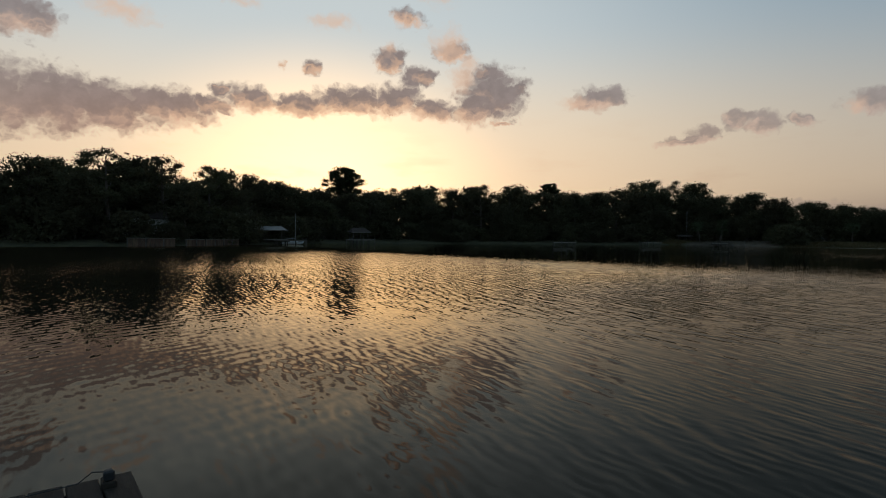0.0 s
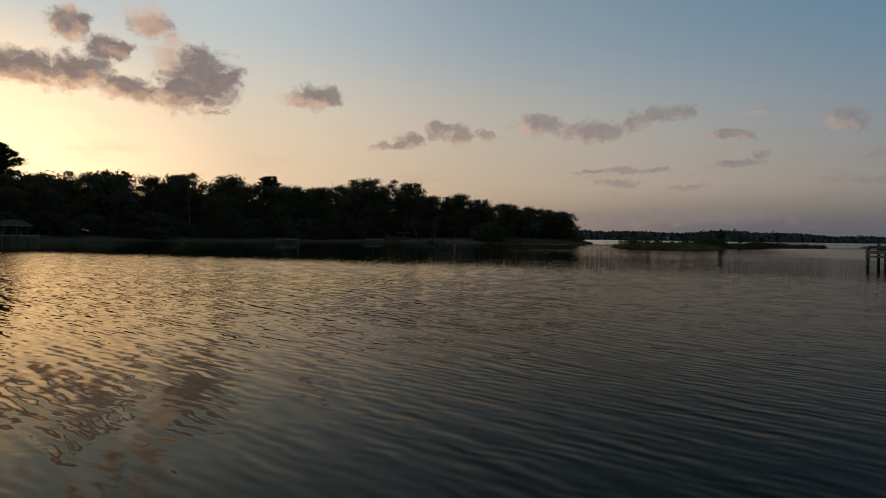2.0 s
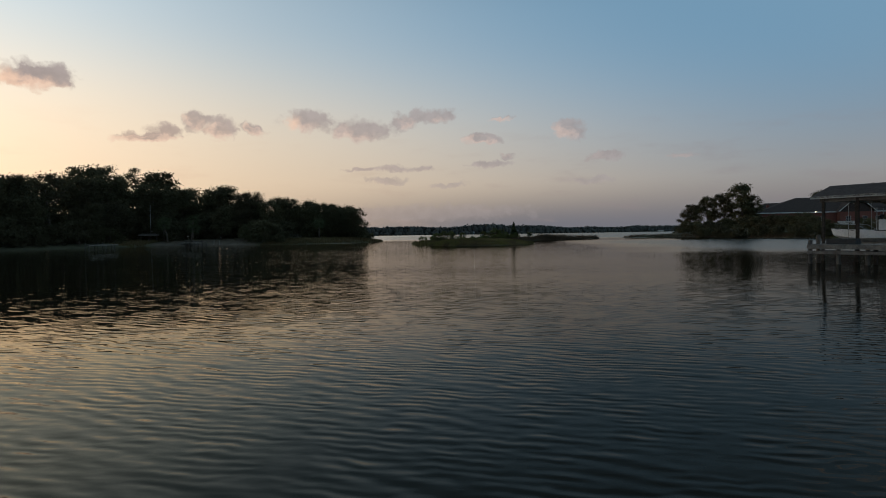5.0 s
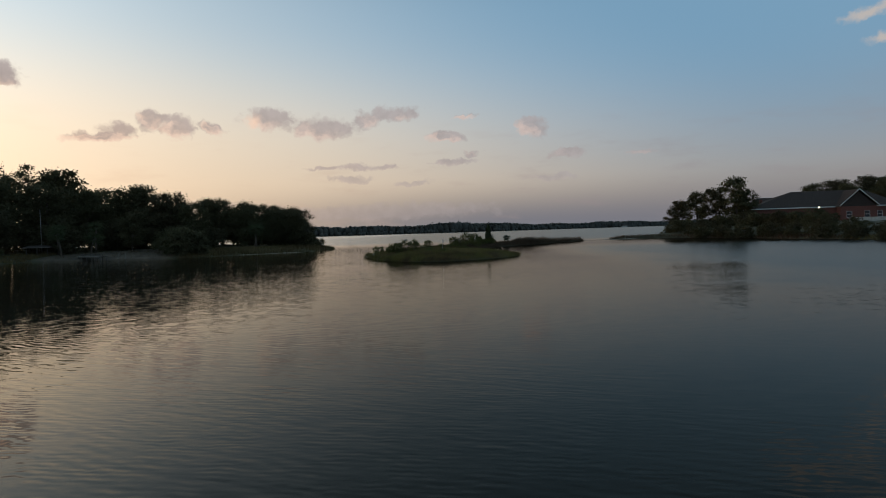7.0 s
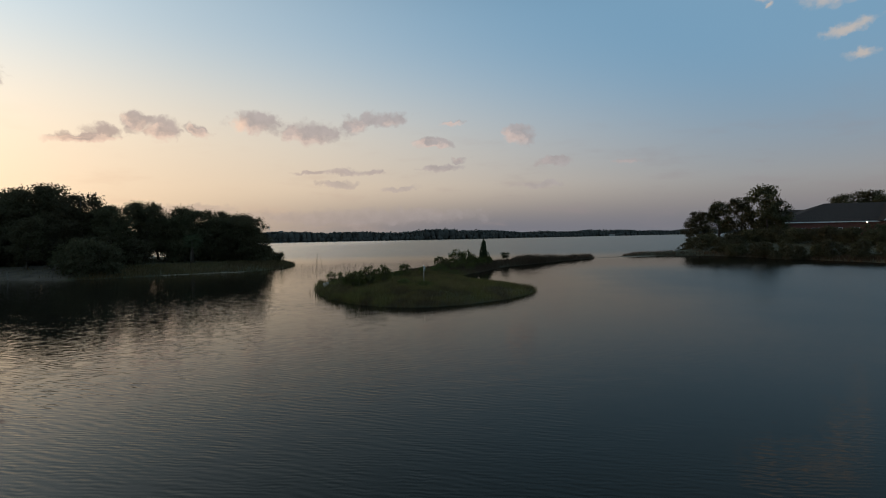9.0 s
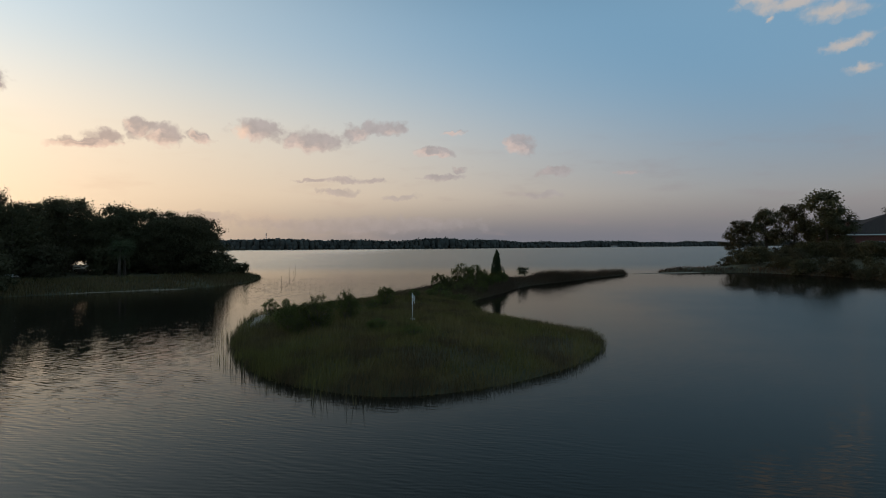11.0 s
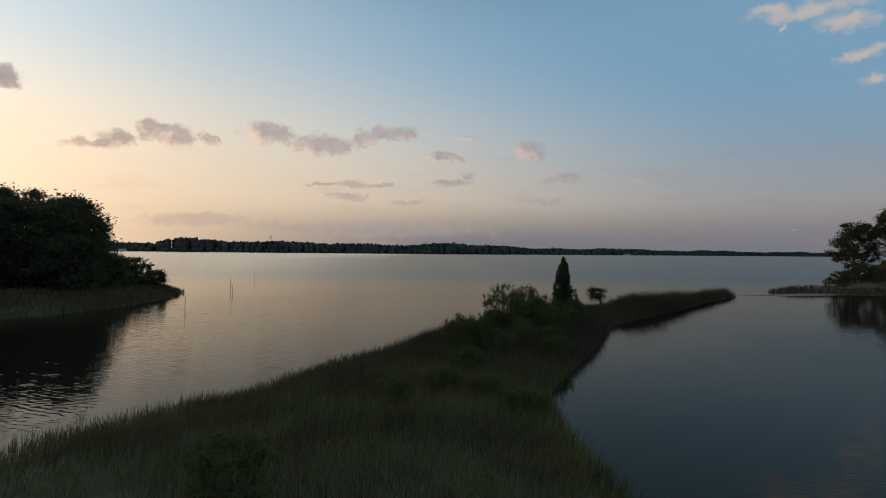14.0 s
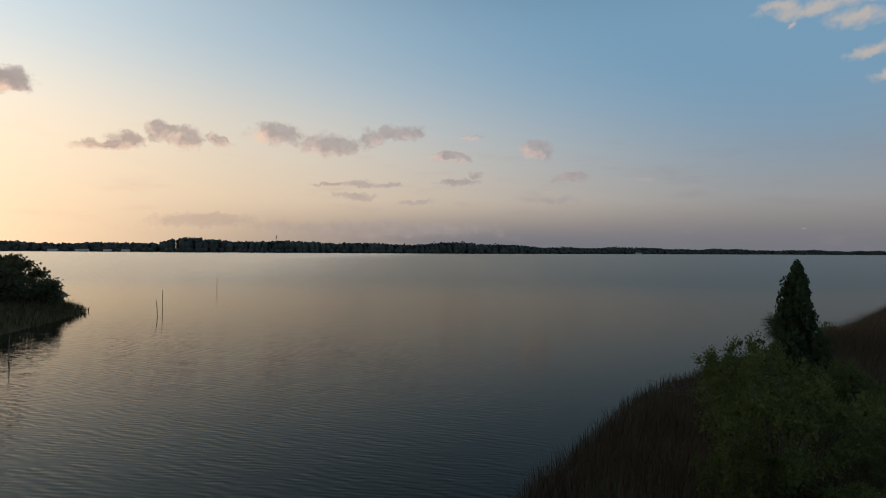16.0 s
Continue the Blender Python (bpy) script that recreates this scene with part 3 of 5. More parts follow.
def limb_tree(seed, height, base, radius, clusters, puff, leaves, leaf, trunk_r, kind):
    """Trunk with limbs as one mesh and the crown as another, for a tree of that height at the origin."""
    rng = np.random.default_rng(seed)
    bm = bmesh.new()
    lean = rng.normal(size=2) * height * 0.03
    fork = base + (height - base) * 0.25
    stem = [(0, 0, -0.8), (lean[0] * 0.3, lean[1] * 0.3, base * 0.5), (lean[0], lean[1], fork), (lean[0] * 1.6, lean[1] * 1.6, height * 0.9)]
    tube(stem, [trunk_r * 1.25, trunk_r * 0.95, trunk_r * 0.7, trunk_r * 0.15], 7, bm)
    centres, spread = [], []
    for i in range(clusters):
        ang = rng.random() * math.tau
        u = (i + 0.5) / clusters
        if kind == "pine":
            zz = base + (height - base) * (u ** 0.8)
            prof = math.sqrt(max(0.06, 1 - (2 * (zz - base) / (height - base) - 0.85) ** 2 * 0.72))
            r = radius * prof * (0.25 + 0.75 * math.sqrt(rng.random()))
        else:
            zz = base + (height - base) * (0.08 + 0.9 * u)
            prof = math.sqrt(max(0.05, 1 - ((zz - base) / (height - base) * 1.25 - 0.32) ** 2))
            r = radius * prof * math.sqrt(rng.random()) * (0.85 + 0.3 * rng.random())
        zz -= puff * 0.5
        c = (lean[0] + r * math.cos(ang), lean[1] + r * math.sin(ang), zz)
        k = puff * (0.65 + 0.7 * rng.random())
        centres.append(c)
        spread.append((k * 1.15, k * 1.15, k * 0.72))
        if i % 3 == 0:
            s = max(base * 0.8, zz - (0.35 + 0.3 * rng.random()) * (r + 1))
            t = min(1.0, s / (height * 0.9))
            p0 = (lean[0] * t * 1.4, lean[1] * t * 1.4, s)
            mid = tuple(0.5 * (a + b) + q for a, b, q in zip(p0, c, (0, 0, -0.15 * r)))
            tube([p0, mid, c], [trunk_r * 0.32, trunk_r * 0.2, trunk_r * 0.06], 5, bm)
    v, f = crown_leaves(rng, centres, spread, leaves, leaf)
    return bm, v, f


TREES = {}


def tree_kind(key, name, label, seed, height, base, radius, clusters, puff, leaves, leaf, trunk_r, kind, mat):
    bm, v, f = limb_tree(seed, height, base, radius, clusters, puff, leaves, leaf, trunk_r, kind)
    TREES[key] = (name, label, height, bm_mesh("trunk", bm, M["bark"], True), mesh_np("crown", v, f, mat))


def plant(key, x, y, z, height, turn, wide=1.0, group="trees on the lake shore", label=""):
    name, text, h0, trunk, crown = TREES[key]
    s = height / h0
    ob = thing(name, label or text, "tree", group=group)
    ob.matrix_basis = pose(x, y, z, 0, 0, turn) @ Matrix.Diagonal((s * wide, s * wide, s, 1))
    part("trunk", trunk, ob)
    part("crown", crown, ob)
    return ob


OAK_TEXT = "broad dark green oak tree with a rounded crown"
for i in range(4):
    tree_kind(f"oak{i}", "oak_tree", OAK_TEXT, 20 + i, 16, 2.2 + 0.4 * i, 6.2 - 0.3 * i, 56, 1.9, 76, 0.35, 0.42, "oak", M["oak_leaf"])
for i in range(3):
    tree_kind(f"full{i}", "oak_tree", OAK_TEXT, 30 + i, 16, 2.0 + 0.5 * i, 6.0 - 0.3 * i, 70, 1.7, 100, 0.28, 0.42, "oak", M["oak_leaf"])
for i in range(2):
    tree_kind(f"rear{i}", "oak_tree", OAK_TEXT, 26 + i, 16, 1.5, 6.2, 56, 2.0, 46, 0.52, 0.42, "oak", M["oak_leaf"])
for i in range(2):
    tree_kind(f"slim{i}", "slender_tree", "slender dark tree with an uneven leafy crown", 40 + i, 15, 2.5, 3.8, 42, 1.5, 66, 0.34, 0.26, "oak", M["oak_leaf"])
for i in range(2):
    tree_kind(f"open{i}", "spreading_tree", "spreading dark tree with gaps between its limbs", 45 + i, 17, 5.0, 6.8, 40, 1.3, 100, 0.24, 0.38, "oak", M["oak_leaf"])
for i in range(2):
    tree_kind(f"live{i}", "oak_tree", OAK_TEXT, 56 + i, 16, 5.0, 6.6, 74, 1.6, 84, 0.3, 0.5, "oak", M["oak_leaf"])
tree_kind("pine0", "pine_tree", "tall pine with a bare trunk and open rounded crown", 51, 26, 15.6, 5.4, 150, 1.15, 46, 0.34, 0.40, "oak", M["pine_leaf"])
tree_kind("pine1", "pine_tree", "tall pine with a bare trunk and thin crown", 52, 24, 19.2, 4.0, 80, 0.75, 56, 0.34, 0.36, "oak", M["pine_leaf"])
tree_kind("shrub0", "shrub", "dense dark green waterside shrub", 61, 4, 0.4, 2.6, 28, 0.9, 38, 0.235, 0.10, "oak", M["oak_leaf"])
tree_kind("shrub1", "shrub", "dense dark green waterside shrub", 62, 4.5, 0.3, 2.2, 26, 0.85, 38, 0.235, 0.10, "oak", M["oak_leaf"])


def ground_at(poly, x, y, top, slope):
    z, _ = ground_height(poly, np.array([float(x)]), np.array([float(y)]), top, slope)
    return float(z[0])


# the wood on the long bank, stretch by stretch: kind, x, y, height
NEAR_WOOD = [
    ("open0", -116, 20, 18), ("oak0", -117, 8, 15.6), ("oak1", -118, -6, 16), ("open1", -124, 31, 18.5), ("open0", -126, 41, 17.5), ("oak0", -137, 49, 14.4),
    ("open1", -145, 57, 18), ("oak1", -140, 30, 18), ("oak2", -136, 12, 17), ("oak0", -134, -12, 16), ("oak3", -117, -24, 15.2), ("oak1", -118, -42, 15.2),
    ("rear0", -190, 62, 17), ("rear1", -176, 48, 17), ("rear0", -160, 36, 17), ("slim1", -112, 14, 13), ("slim0", -113, 34, 13), ("slim1", -128, 47, 13),
    ("slim1", -113, 0, 12), ("rear0", -129, 20, 14.5), ("rear1", -133, 10, 14), ("rear0", -135, 30, 14.5), ("rear1", -142, 47, 14), ("oak0", -128, 14, 13),
    ("oak3", -131, 26, 13), ("oak1", -137, 40, 13), ("oak2", -132, 2, 13), ("oak0", -154, 62, 12.5),
]
BAY_WOOD = [
    ("slim1", -150, 66, 17), ("oak3", -155, 74, 16), ("oak1", -156, 84, 16), ("slim0", -158, 93, 15), ("rear0", -160, 104, 16), ("oak0", -157, 114, 18),
    ("oak3", -154, 122, 18), ("slim0", -146, 80, 12), ("slim1", -147, 100, 12), ("slim0", -142, 118, 13), ("oak3", -150, 93, 12), ("rear0", -163, 70, 13),
    ("rear1", -164, 92, 13),
]
UPPER_WOOD = [
    ("oak1", -147, 130, 18), ("open0", -143, 140, 19.8), ("oak0", -138, 150, 20), ("slim0", -135, 158, 18), ("oak3", -133, 166, 18), ("oak1", -130, 176, 18.5),
    ("oak2", -128, 186, 19), ("open1", -126, 196, 20), ("slim1", -124, 206, 20), ("oak3", -122, 216, 22), ("slim1", -132, 140, 13), ("slim0", -124, 160, 12),
    ("slim1", -120, 180, 13), ("slim0", -116, 198, 12), ("oak3", -115, 208, 13),
]
BACK_WOOD = [
    ("pine0", -180, 103, 25.5), ("pine1", -149.3, 181, 22.4), ("oak1", -150, 208, 20), ("oak2", -152, 190, 20), ("oak0", -156, 172, 20), ("rear1", -160, 150, 20),
    ("rear1", -168, 132, 20), ("rear0", -176, 116, 18), ("rear0", -176, 88, 16), ("rear1", -170, 70, 17), ("rear1", -196, 112, 18), ("rear1", -200, 96, 17),
    ("rear0", -198, 80, 17), ("rear0", -194, 128, 18), ("rear1", -186, 144, 18), ("rear1", -180, 162, 18), ("rear0", -176, 180, 18), ("rear1", -166, 99, 15.5),
    ("rear1", -168, 80, 14),
]
POINT_WOOD = [
    ("open0", -131, 234, 26.5), ("oak2", -118.5, 242, 25), ("oak0", -139, 228, 26), ("full0", -47.5, 240, 11.4), ("full1", -50.5, 245, 12.2), ("full1", -63, 240, 13.4),
    ("full0", -70, 234, 14), ("slim1", -73, 226, 13), ("full0", -80, 228, 16), ("oak1", -91, 231, 19), ("oak0", -97, 238, 18), ("oak2", -104, 230, 17.5),
    ("oak3", -112, 224, 19), ("slim0", -86, 218, 11), ("full1", -54.5, 240, 11.0), ("oak3", -150, 240, 21), ("rear1", -160, 222, 20), ("full1", -62, 236, 11.2),
    ("full0", -57, 243, 10.2), ("full2", -55, 238, 8.4), ("full1", -86, 244, 12.5), ("full2", -82, 238, 12), ("oak0", -115, 236, 15), ("oak3", -128, 226, 15),
    ("oak1", -109, 243, 14),
]
POINT_BACK = [
    ("slim0", -52, 250, 12), ("full2", -57, 256, 12.8), ("full0", -59, 247, 13), ("full2", -66, 252, 13.5), ("full0", -76, 246, 15), ("oak2", -140, 250, 22),
    ("oak0", -118, 256, 20), ("oak2", -104, 254, 16), ("oak0", -90, 256, 15), ("oak1", -100, 274, 14), ("full2", -76, 264, 13), ("oak3", -120, 286, 14),
    ("slim1", -64, 266, 12), ("oak0", -140, 300, 15), ("rear1", -165, 300, 15), ("rear1", -200, 310, 16), ("rear0", -240, 330, 16), ("rear0", -280, 345, 16),
    ("full1", -60, 262, 11), ("full0", -74, 250, 12), ("rear0", -94, 248, 13), ("rear1", -66, 246, 11),
]
LEFT_TREES = NEAR_WOOD + BAY_WOOD + UPPER_WOOD + BACK_WOOD + POINT_WOOD + POINT_BACK
for i, (key, x, y, h) in enumerate(LEFT_TREES):
    plant(key, x, y, ground_at(LEFT, x, y, 2.6, 14.0) - 0.1, h, (i * 137.5) % 360, 1.3 if key == "pine0" else 1.08)
    if 15.5 < h < 21 and x < -110 and i % 2 == 0:      # a second rank closes the gaps
        plant(("rear0", "rear1")[i // 2 % 2], x - 11, y + 5, 2.3, h * 0.96, (i * 71) % 360, 1.1)

for i in range(14):
    plant(("rear0", "rear1")[i % 2], (-166, -158, -150)[0 if i < 5 else 1 if i < 9 else 2] + 4 * ((i * 0.618) % 1), 66 + 10.5 * i, 2.2, 11 + 2 * ((i * 0.37) % 1), i * 83 % 360, 1.5)

# undergrowth that closes the foot of the wood
for i in range(14):
    plant(("shrub0", "shrub1")[i % 2], -127 - 5 * (i % 3), -14 + 4.5 * i, 2.3, 7.5 + (i * 0.618) % 1 * 2, i * 61 % 360, 1.2, "undergrowth on the bank")
shore_line = [(-103.5, -30), (-103.5, 0), (-103.5, 28), (-122, 53), (-139, 79), (-138, 112), (-119, 148), (-112, 180), (-106, 204)]
rng = np.random.default_rng(7)
for (x0, y0), (x1, y1) in zip(shore_line, shore_line[1:]):
    n = int(math.hypot(x1 - x0, y1 - y0) / 4.6)
    for k in range(2 * n):
        t = (k // 2 + 0.5) / n
        x, y = x0 + (x1 - x0) * t - 5.5 - 5 * rng.random() - (18 if k % 2 else 0), y0 + (y1 - y0) * t + rng.random() * 2
        plant(("shrub0", "shrub1")[k % 2], x, y, ground_at(LEFT, x, y, 2.6, 14.0) - 0.15, 4.5 + 3.5 * rng.random(), 360 * rng.random(), 1.15, "undergrowth on the bank")
BANK_BUSHES = [
    (-96, 232, 6.5), (-78, 228, 6.5), (-75, 231, 6.5), (-84, 233, 7), (-77, 237, 7), (-72, 232, 6),
    (-112, 220, 8), (-116, 225, 8.5), (-121, 230, 9), (-107, 222, 8), (-103, 219, 7), (-126, 222, 9), (-100, 225, 8), (-95, 227, 8),
    (-90, 229, 8), (-119, 215, 8), (-122, 206, 8), (-118, 196, 7), (-94, 229, 6),
]
POINT_BUSHES = [
    (-56, 238, 5.5), (-62, 247, 6.5), (-58, 251, 6), (-66, 252, 7), (-76, 216, 6.5), (-72, 219, 7), (-67, 213.5, 5.5), (-70, 214, 6),
    (-66.5, 209.5, 6.0), (-69.5, 210.5, 7.0), (-60, 240, 5), (-52, 238, 3.6), (-55, 245, 5), (-50, 241, 3.2), (-46, 240, 5), (-46.5, 247, 5), (-47, 253, 4.5),
    (-44.3, 256.6, 3.1), (-46, 258, 3.0), (-50, 260, 5), (-56, 264, 5), (-62, 275, 5), (-60, 233, 6), (-68, 226, 6),
]
for x, y, h in BANK_BUSHES + POINT_BUSHES:
    plant(("shrub0", "shrub1")[int(h * 10) % 2], x, y, ground_at(LEFT, x, y, 2.6, 14.0) - 0.15, h, x * 31 % 360, 1.0, "undergrowth on the bank")

# the oaks and shrubs below the house
for i, (key, x, y, h, wd) in enumerate([("live0", 93.0, 299, 13.4, 0.85), ("live1", 98.5, 294.5, 15.4, 0.8), ("live0", 102.5, 288, 16.0, 0.8), ("slim0", 107.5, 280, 19, 1.1), ("slim1", 112, 282, 14, 1.0), ("oak2", 176, 296, 18, 1.0),
                                     ("oak0", 186, 288, 18, 1.0), ("oak1", 196, 280, 18, 1.0), ("oak3", 168, 306, 16, 1.0), ("oak2", 205, 262, 17, 1.0), ("oak1", 118, 300, 10, 1.0), ("oak0", 172, 318, 19, 1.1), ("oak3", 184, 316, 20, 1.1), ("oak2", 196, 322, 20, 1.1), ("oak1", 162, 322, 18, 1.0)]):
    plant(key, x, y, ground_at(RIGHT, x, y, 4.2, 16.0) - 0.1, h, (i * 97) % 360, wd, label="dark live oak with a spreading crown" if key[0] in "ofl" else "tall slender tree with an open leafy crown")
for i in range(46):
    t = i / 45
    y = 294 - 110 * t
    x = (86 + 3 * math.sin(i * 1.7)) - (4.5 if 226 < y < 272 else 0) + (6 if y > 255 else 3) * ((i * 0.618) % 1.0) + 0.06 * (y < 230) * (230 - y) + (3 if y < 215 else 0)
    plant(("shrub0", "shrub1")[i % 2], x, y, ground_at(RIGHT, x, y, 4.2, 16.0) - 0.1, (3.2 if y > 264 else 2.4) + 2.0 * ((i * 0.377) % 1.0), i * 71 % 360, 1.1, "shrubs below the house")
for i in range(26):
    y, x = 293 - 2.8 * i, 100 + 5 * ((i * 0.618) % 1)
    plant(("shrub1", "shrub0")[i % 2], x, y, ground_at(RIGHT, x, y, 4.2, 16.0) - 0.1, (3.7 if y > 250 else 4.2 if 232 < y else 3.4) + 1.3 * ((i * 0.377) % 1.0), i * 53 % 360, 1.1, "shrubs below the house")


# ---------------------------------------------------------------- the far shore
FAR = [(-1500, 1150), (-900, 1430), (-400, 1500), (150, 1750), (800, 2350), (1500, 2900), (2600, 3500)]


def far_woods():
    """A long band of far trees: many small uneven crowns, joined."""
    rng = np.random.default_rng(11)
    ico = bmesh.new()
    bmesh.ops.create_icosphere(ico, subdivisions=1, radius=1.0)
    bv = np.array([v.co[:] for v in ico.verts])
    bf = np.array([[v.index for v in f.verts] for f in ico.faces])
    ico.free()
    V, F, k = [], [], 0
    for (x0, y0), (x1, y1) in zip(FAR, FAR[1:]):
        n = int(math.hypot(x1 - x0, y1 - y0) / 3.4)
        for i in range(n):
            t = (i + rng.random()) / n
            x, y = x0 + (x1 - x0) * t, y0 + (y1 - y0) * t + 6 + 40 * rng.random()
            h = 20.5 + 2.6 * math.sin(x / 97.0 + 0.6) + 1.8 * math.sin(x / 31.0 + 1) + rng.normal() * 0.9
            if -640 < x < 280:         # older, taller trees
                h *= 1.0 + 0.30 * min(1.0, (x + 640) / 25.0, (280 - x) / 320.0) * (0.85 + 0.35 * math.sin(x / 57.0))
            r = 6.0 + 5.0 * rng.random()
            blobs = [(x, y, h * 0.47, r, h * 0.53), (x + 4 * rng.normal(), y - 5, 3.5, 7.0, 6.0 + 3.0 * rng.random())]
            for _ in range(3):         # tufts that break the crown's outline
                a, q = rng.random() * math.tau, 2.0 + 2.2 * rng.random()
                blobs.append((x + math.cos(a) * r * 0.7, y + math.sin(a) * r * 0.7, h * (0.80 + 0.12 * rng.random()), q, q * (0.7 + 0.5 * rng.random())))
            if rng.random() < 0.05:    # a pine that stands above the rest
                blobs.append((x, y, h + 2.0, 2.6, 1.8))
            for bx, by, bz, br, bh in blobs:
                turn = np.linalg.qr(rng.normal(size=(3, 3)))[0]
                v = (bv @ turn) * (1 + 0.12 * rng.normal(size=(len(bv), 1)))
                V.append(v * np.array([br, br, bh]) + np.array([bx, by, bz]))
                F.append(bf + k)
                k += len(bv)
    return mesh_np("far_woods", np.concatenate(V), np.concatenate(F), M["far_leaf"])


tagged(new("far_woods", far_woods()), "distant dark wooded shore across the water", "woods", kind="stuff")
back = []
for x, y in FAR:
    back += [(x, y, -0.5), (x, y + 3, 1.0), (x, y + 600, 3.0)]
bf = [(3 * i + j, 3 * i + 3 + j, 3 * i + 4 + j, 3 * i + 1 + j) for i in range(len(FAR) - 1) for j in (0, 1)]
tagged(new("ground_far", mesh_np("ground_far", back, bf, M["soil"])), "low distant shore under the far woods", "ground", kind="structure")


# ---------------------------------------------------------------- grass
def tall_at(x, y):
    """Reeds stand higher on the island's neck and spit."""
    return 0.45 * np.clip((y - 196) / 14, 0, 1) + 1.35 * np.clip((x - 15) / 3, 0, 1) * (y > 222) * (x > -30) * (x < 50)


def grass_sheet(name, poly, top, slope, per_m2, height, width, box_, label, seed, edge_tall=0.3, keep=None, limp=1.0, out=0.55):
    """Bent tapering blades over a stretch of land, joined."""
    rng = np.random.default_rng(seed)
    x0, y0, x1, y1 = box_
    n = int((x1 - x0) * (y1 - y0) * per_m2)
    x, y = x0 + (x1 - x0) * rng.random(n), y0 + (y1 - y0) * rng.random(n)
    z, d = ground_height(poly, x, y, top, slope)
    clump = wobble(x, y, 1.3) * 0.5 + wobble(x + 40, y, 4.5) * 0.5
    ok = (d > -out * rng.random(n)) & (rng.random(n) < 0.75 + 0.45 * clump)
    if keep is not None:
        ok &= keep(x, y, d, rng)
    x, y, z, d, clump = x[ok], y[ok], z[ok], d[ok], clump[ok]
    n = len(x)
    h = height * (0.55 + 0.6 * rng.random(n)) * (1 + 0.28 * clump) * (1 + tall_at(x, y) * np.clip(0.25 + d / 1.6, 0, 1)) * (1 + edge_tall * np.exp(-np.clip(d, 0, 9) / 0.7))
    ang = rng.random(n) * math.tau
    bend = h * (0.10 + 0.62 * rng.random(n) ** 1.4) * limp
    bx, by = np.cos(ang) * bend + limp * h * (0.22 * wobble(x + 90, y, 3.0) + 0.08), np.sin(ang) * bend + limp * 0.22 * h * wobble(x, y + 70, 3.0)
    wa = rng.random(n) * math.tau
    wx, wy = np.cos(wa) * width * 0.5, np.sin(wa) * width * 0.5
    z = np.minimum(z, z) - 0.05
    v = np.stack([
        np.stack([x - wx, y - wy, z], 1), np.stack([x + wx, y + wy, z], 1),
        np.stack([x + bx * 0.35 + wx * 0.8, y + by * 0.35 + wy * 0.8, z + h * 0.6], 1), np.stack([x + bx * 0.35 - wx * 0.8, y + by * 0.35 - wy * 0.8, z + h * 0.6], 1),
        np.stack([x + bx, y + by, z + h], 1)], 1).reshape(-1, 3)
    i = 5 * np.arange(n)[:, None]
    f = np.concatenate([i + [0, 1, 2], i + [0, 2, 3], i + [3, 2, 4]], 0)
    return tagged(new(name, mesh_np(name, v, f, M["grass"])), label, "grass", kind="stuff")


grass_sheet("marsh_grass", ISLAND, 0.95, 3.0, 175, 0.58, 0.017, (-22, 152, 45, 262), "tall olive and brown marsh grass on the island", 3, 0.25,
            lambda x, y, d, r: (inside(BEACH, x, y) < -0.1) | (r.random(len(x)) < 0.05))
grass_sheet("edge_reeds", ISLAND, 0.95, 3.0, 95, 0.85, 0.026, (-23, 154, 8, 226), "thin brown reeds along the island's waterline", 6, 0.0,
            lambda x, y, d, r: (d < 0.55 + 0.3 * wobble(x, y, 0.8)) & (wobble(x, y, 0.62) + 0.6 * wobble(x + 9, y, 2.3) > -0.15) & (x < -9 + 0.55 * np.clip(y - 184, 0, 40)), 0.35, 0.5)
grass_sheet("water_reeds", ISLAND, 0.95, 3.0, 14, 1.25, 0.03, (-24, 152, -6, 176), "sparse reed stems standing in the shallows", 8, 0.0,
            lambda x, y, d, r: (d < 0.2) & (d > -2.0) & (wobble(x, y, 0.5) > 0.1), 0.25, 2.0)
grass_sheet("bank_grass", LEFT, 2.6, 14.0, 26, 0.55, 0.07, (-112, 200, -36, 266), "dull green marsh grass along the wooded bank", 4, 0.3, lambda x, y, d, r: (d < 13) & ((x > -68) | (y < 203.6) | (x < -104) | (r.random(len(x)) < 0.04)))
grass_sheet("spit_grass", RIGHT, 4.2, 16.0, 18, 0.62, 0.08, (53, 175, 100, 275), "dark marsh grass on a low spit and bank", 5, 0.1, lambda x, y, d, r: (d < 3.5))


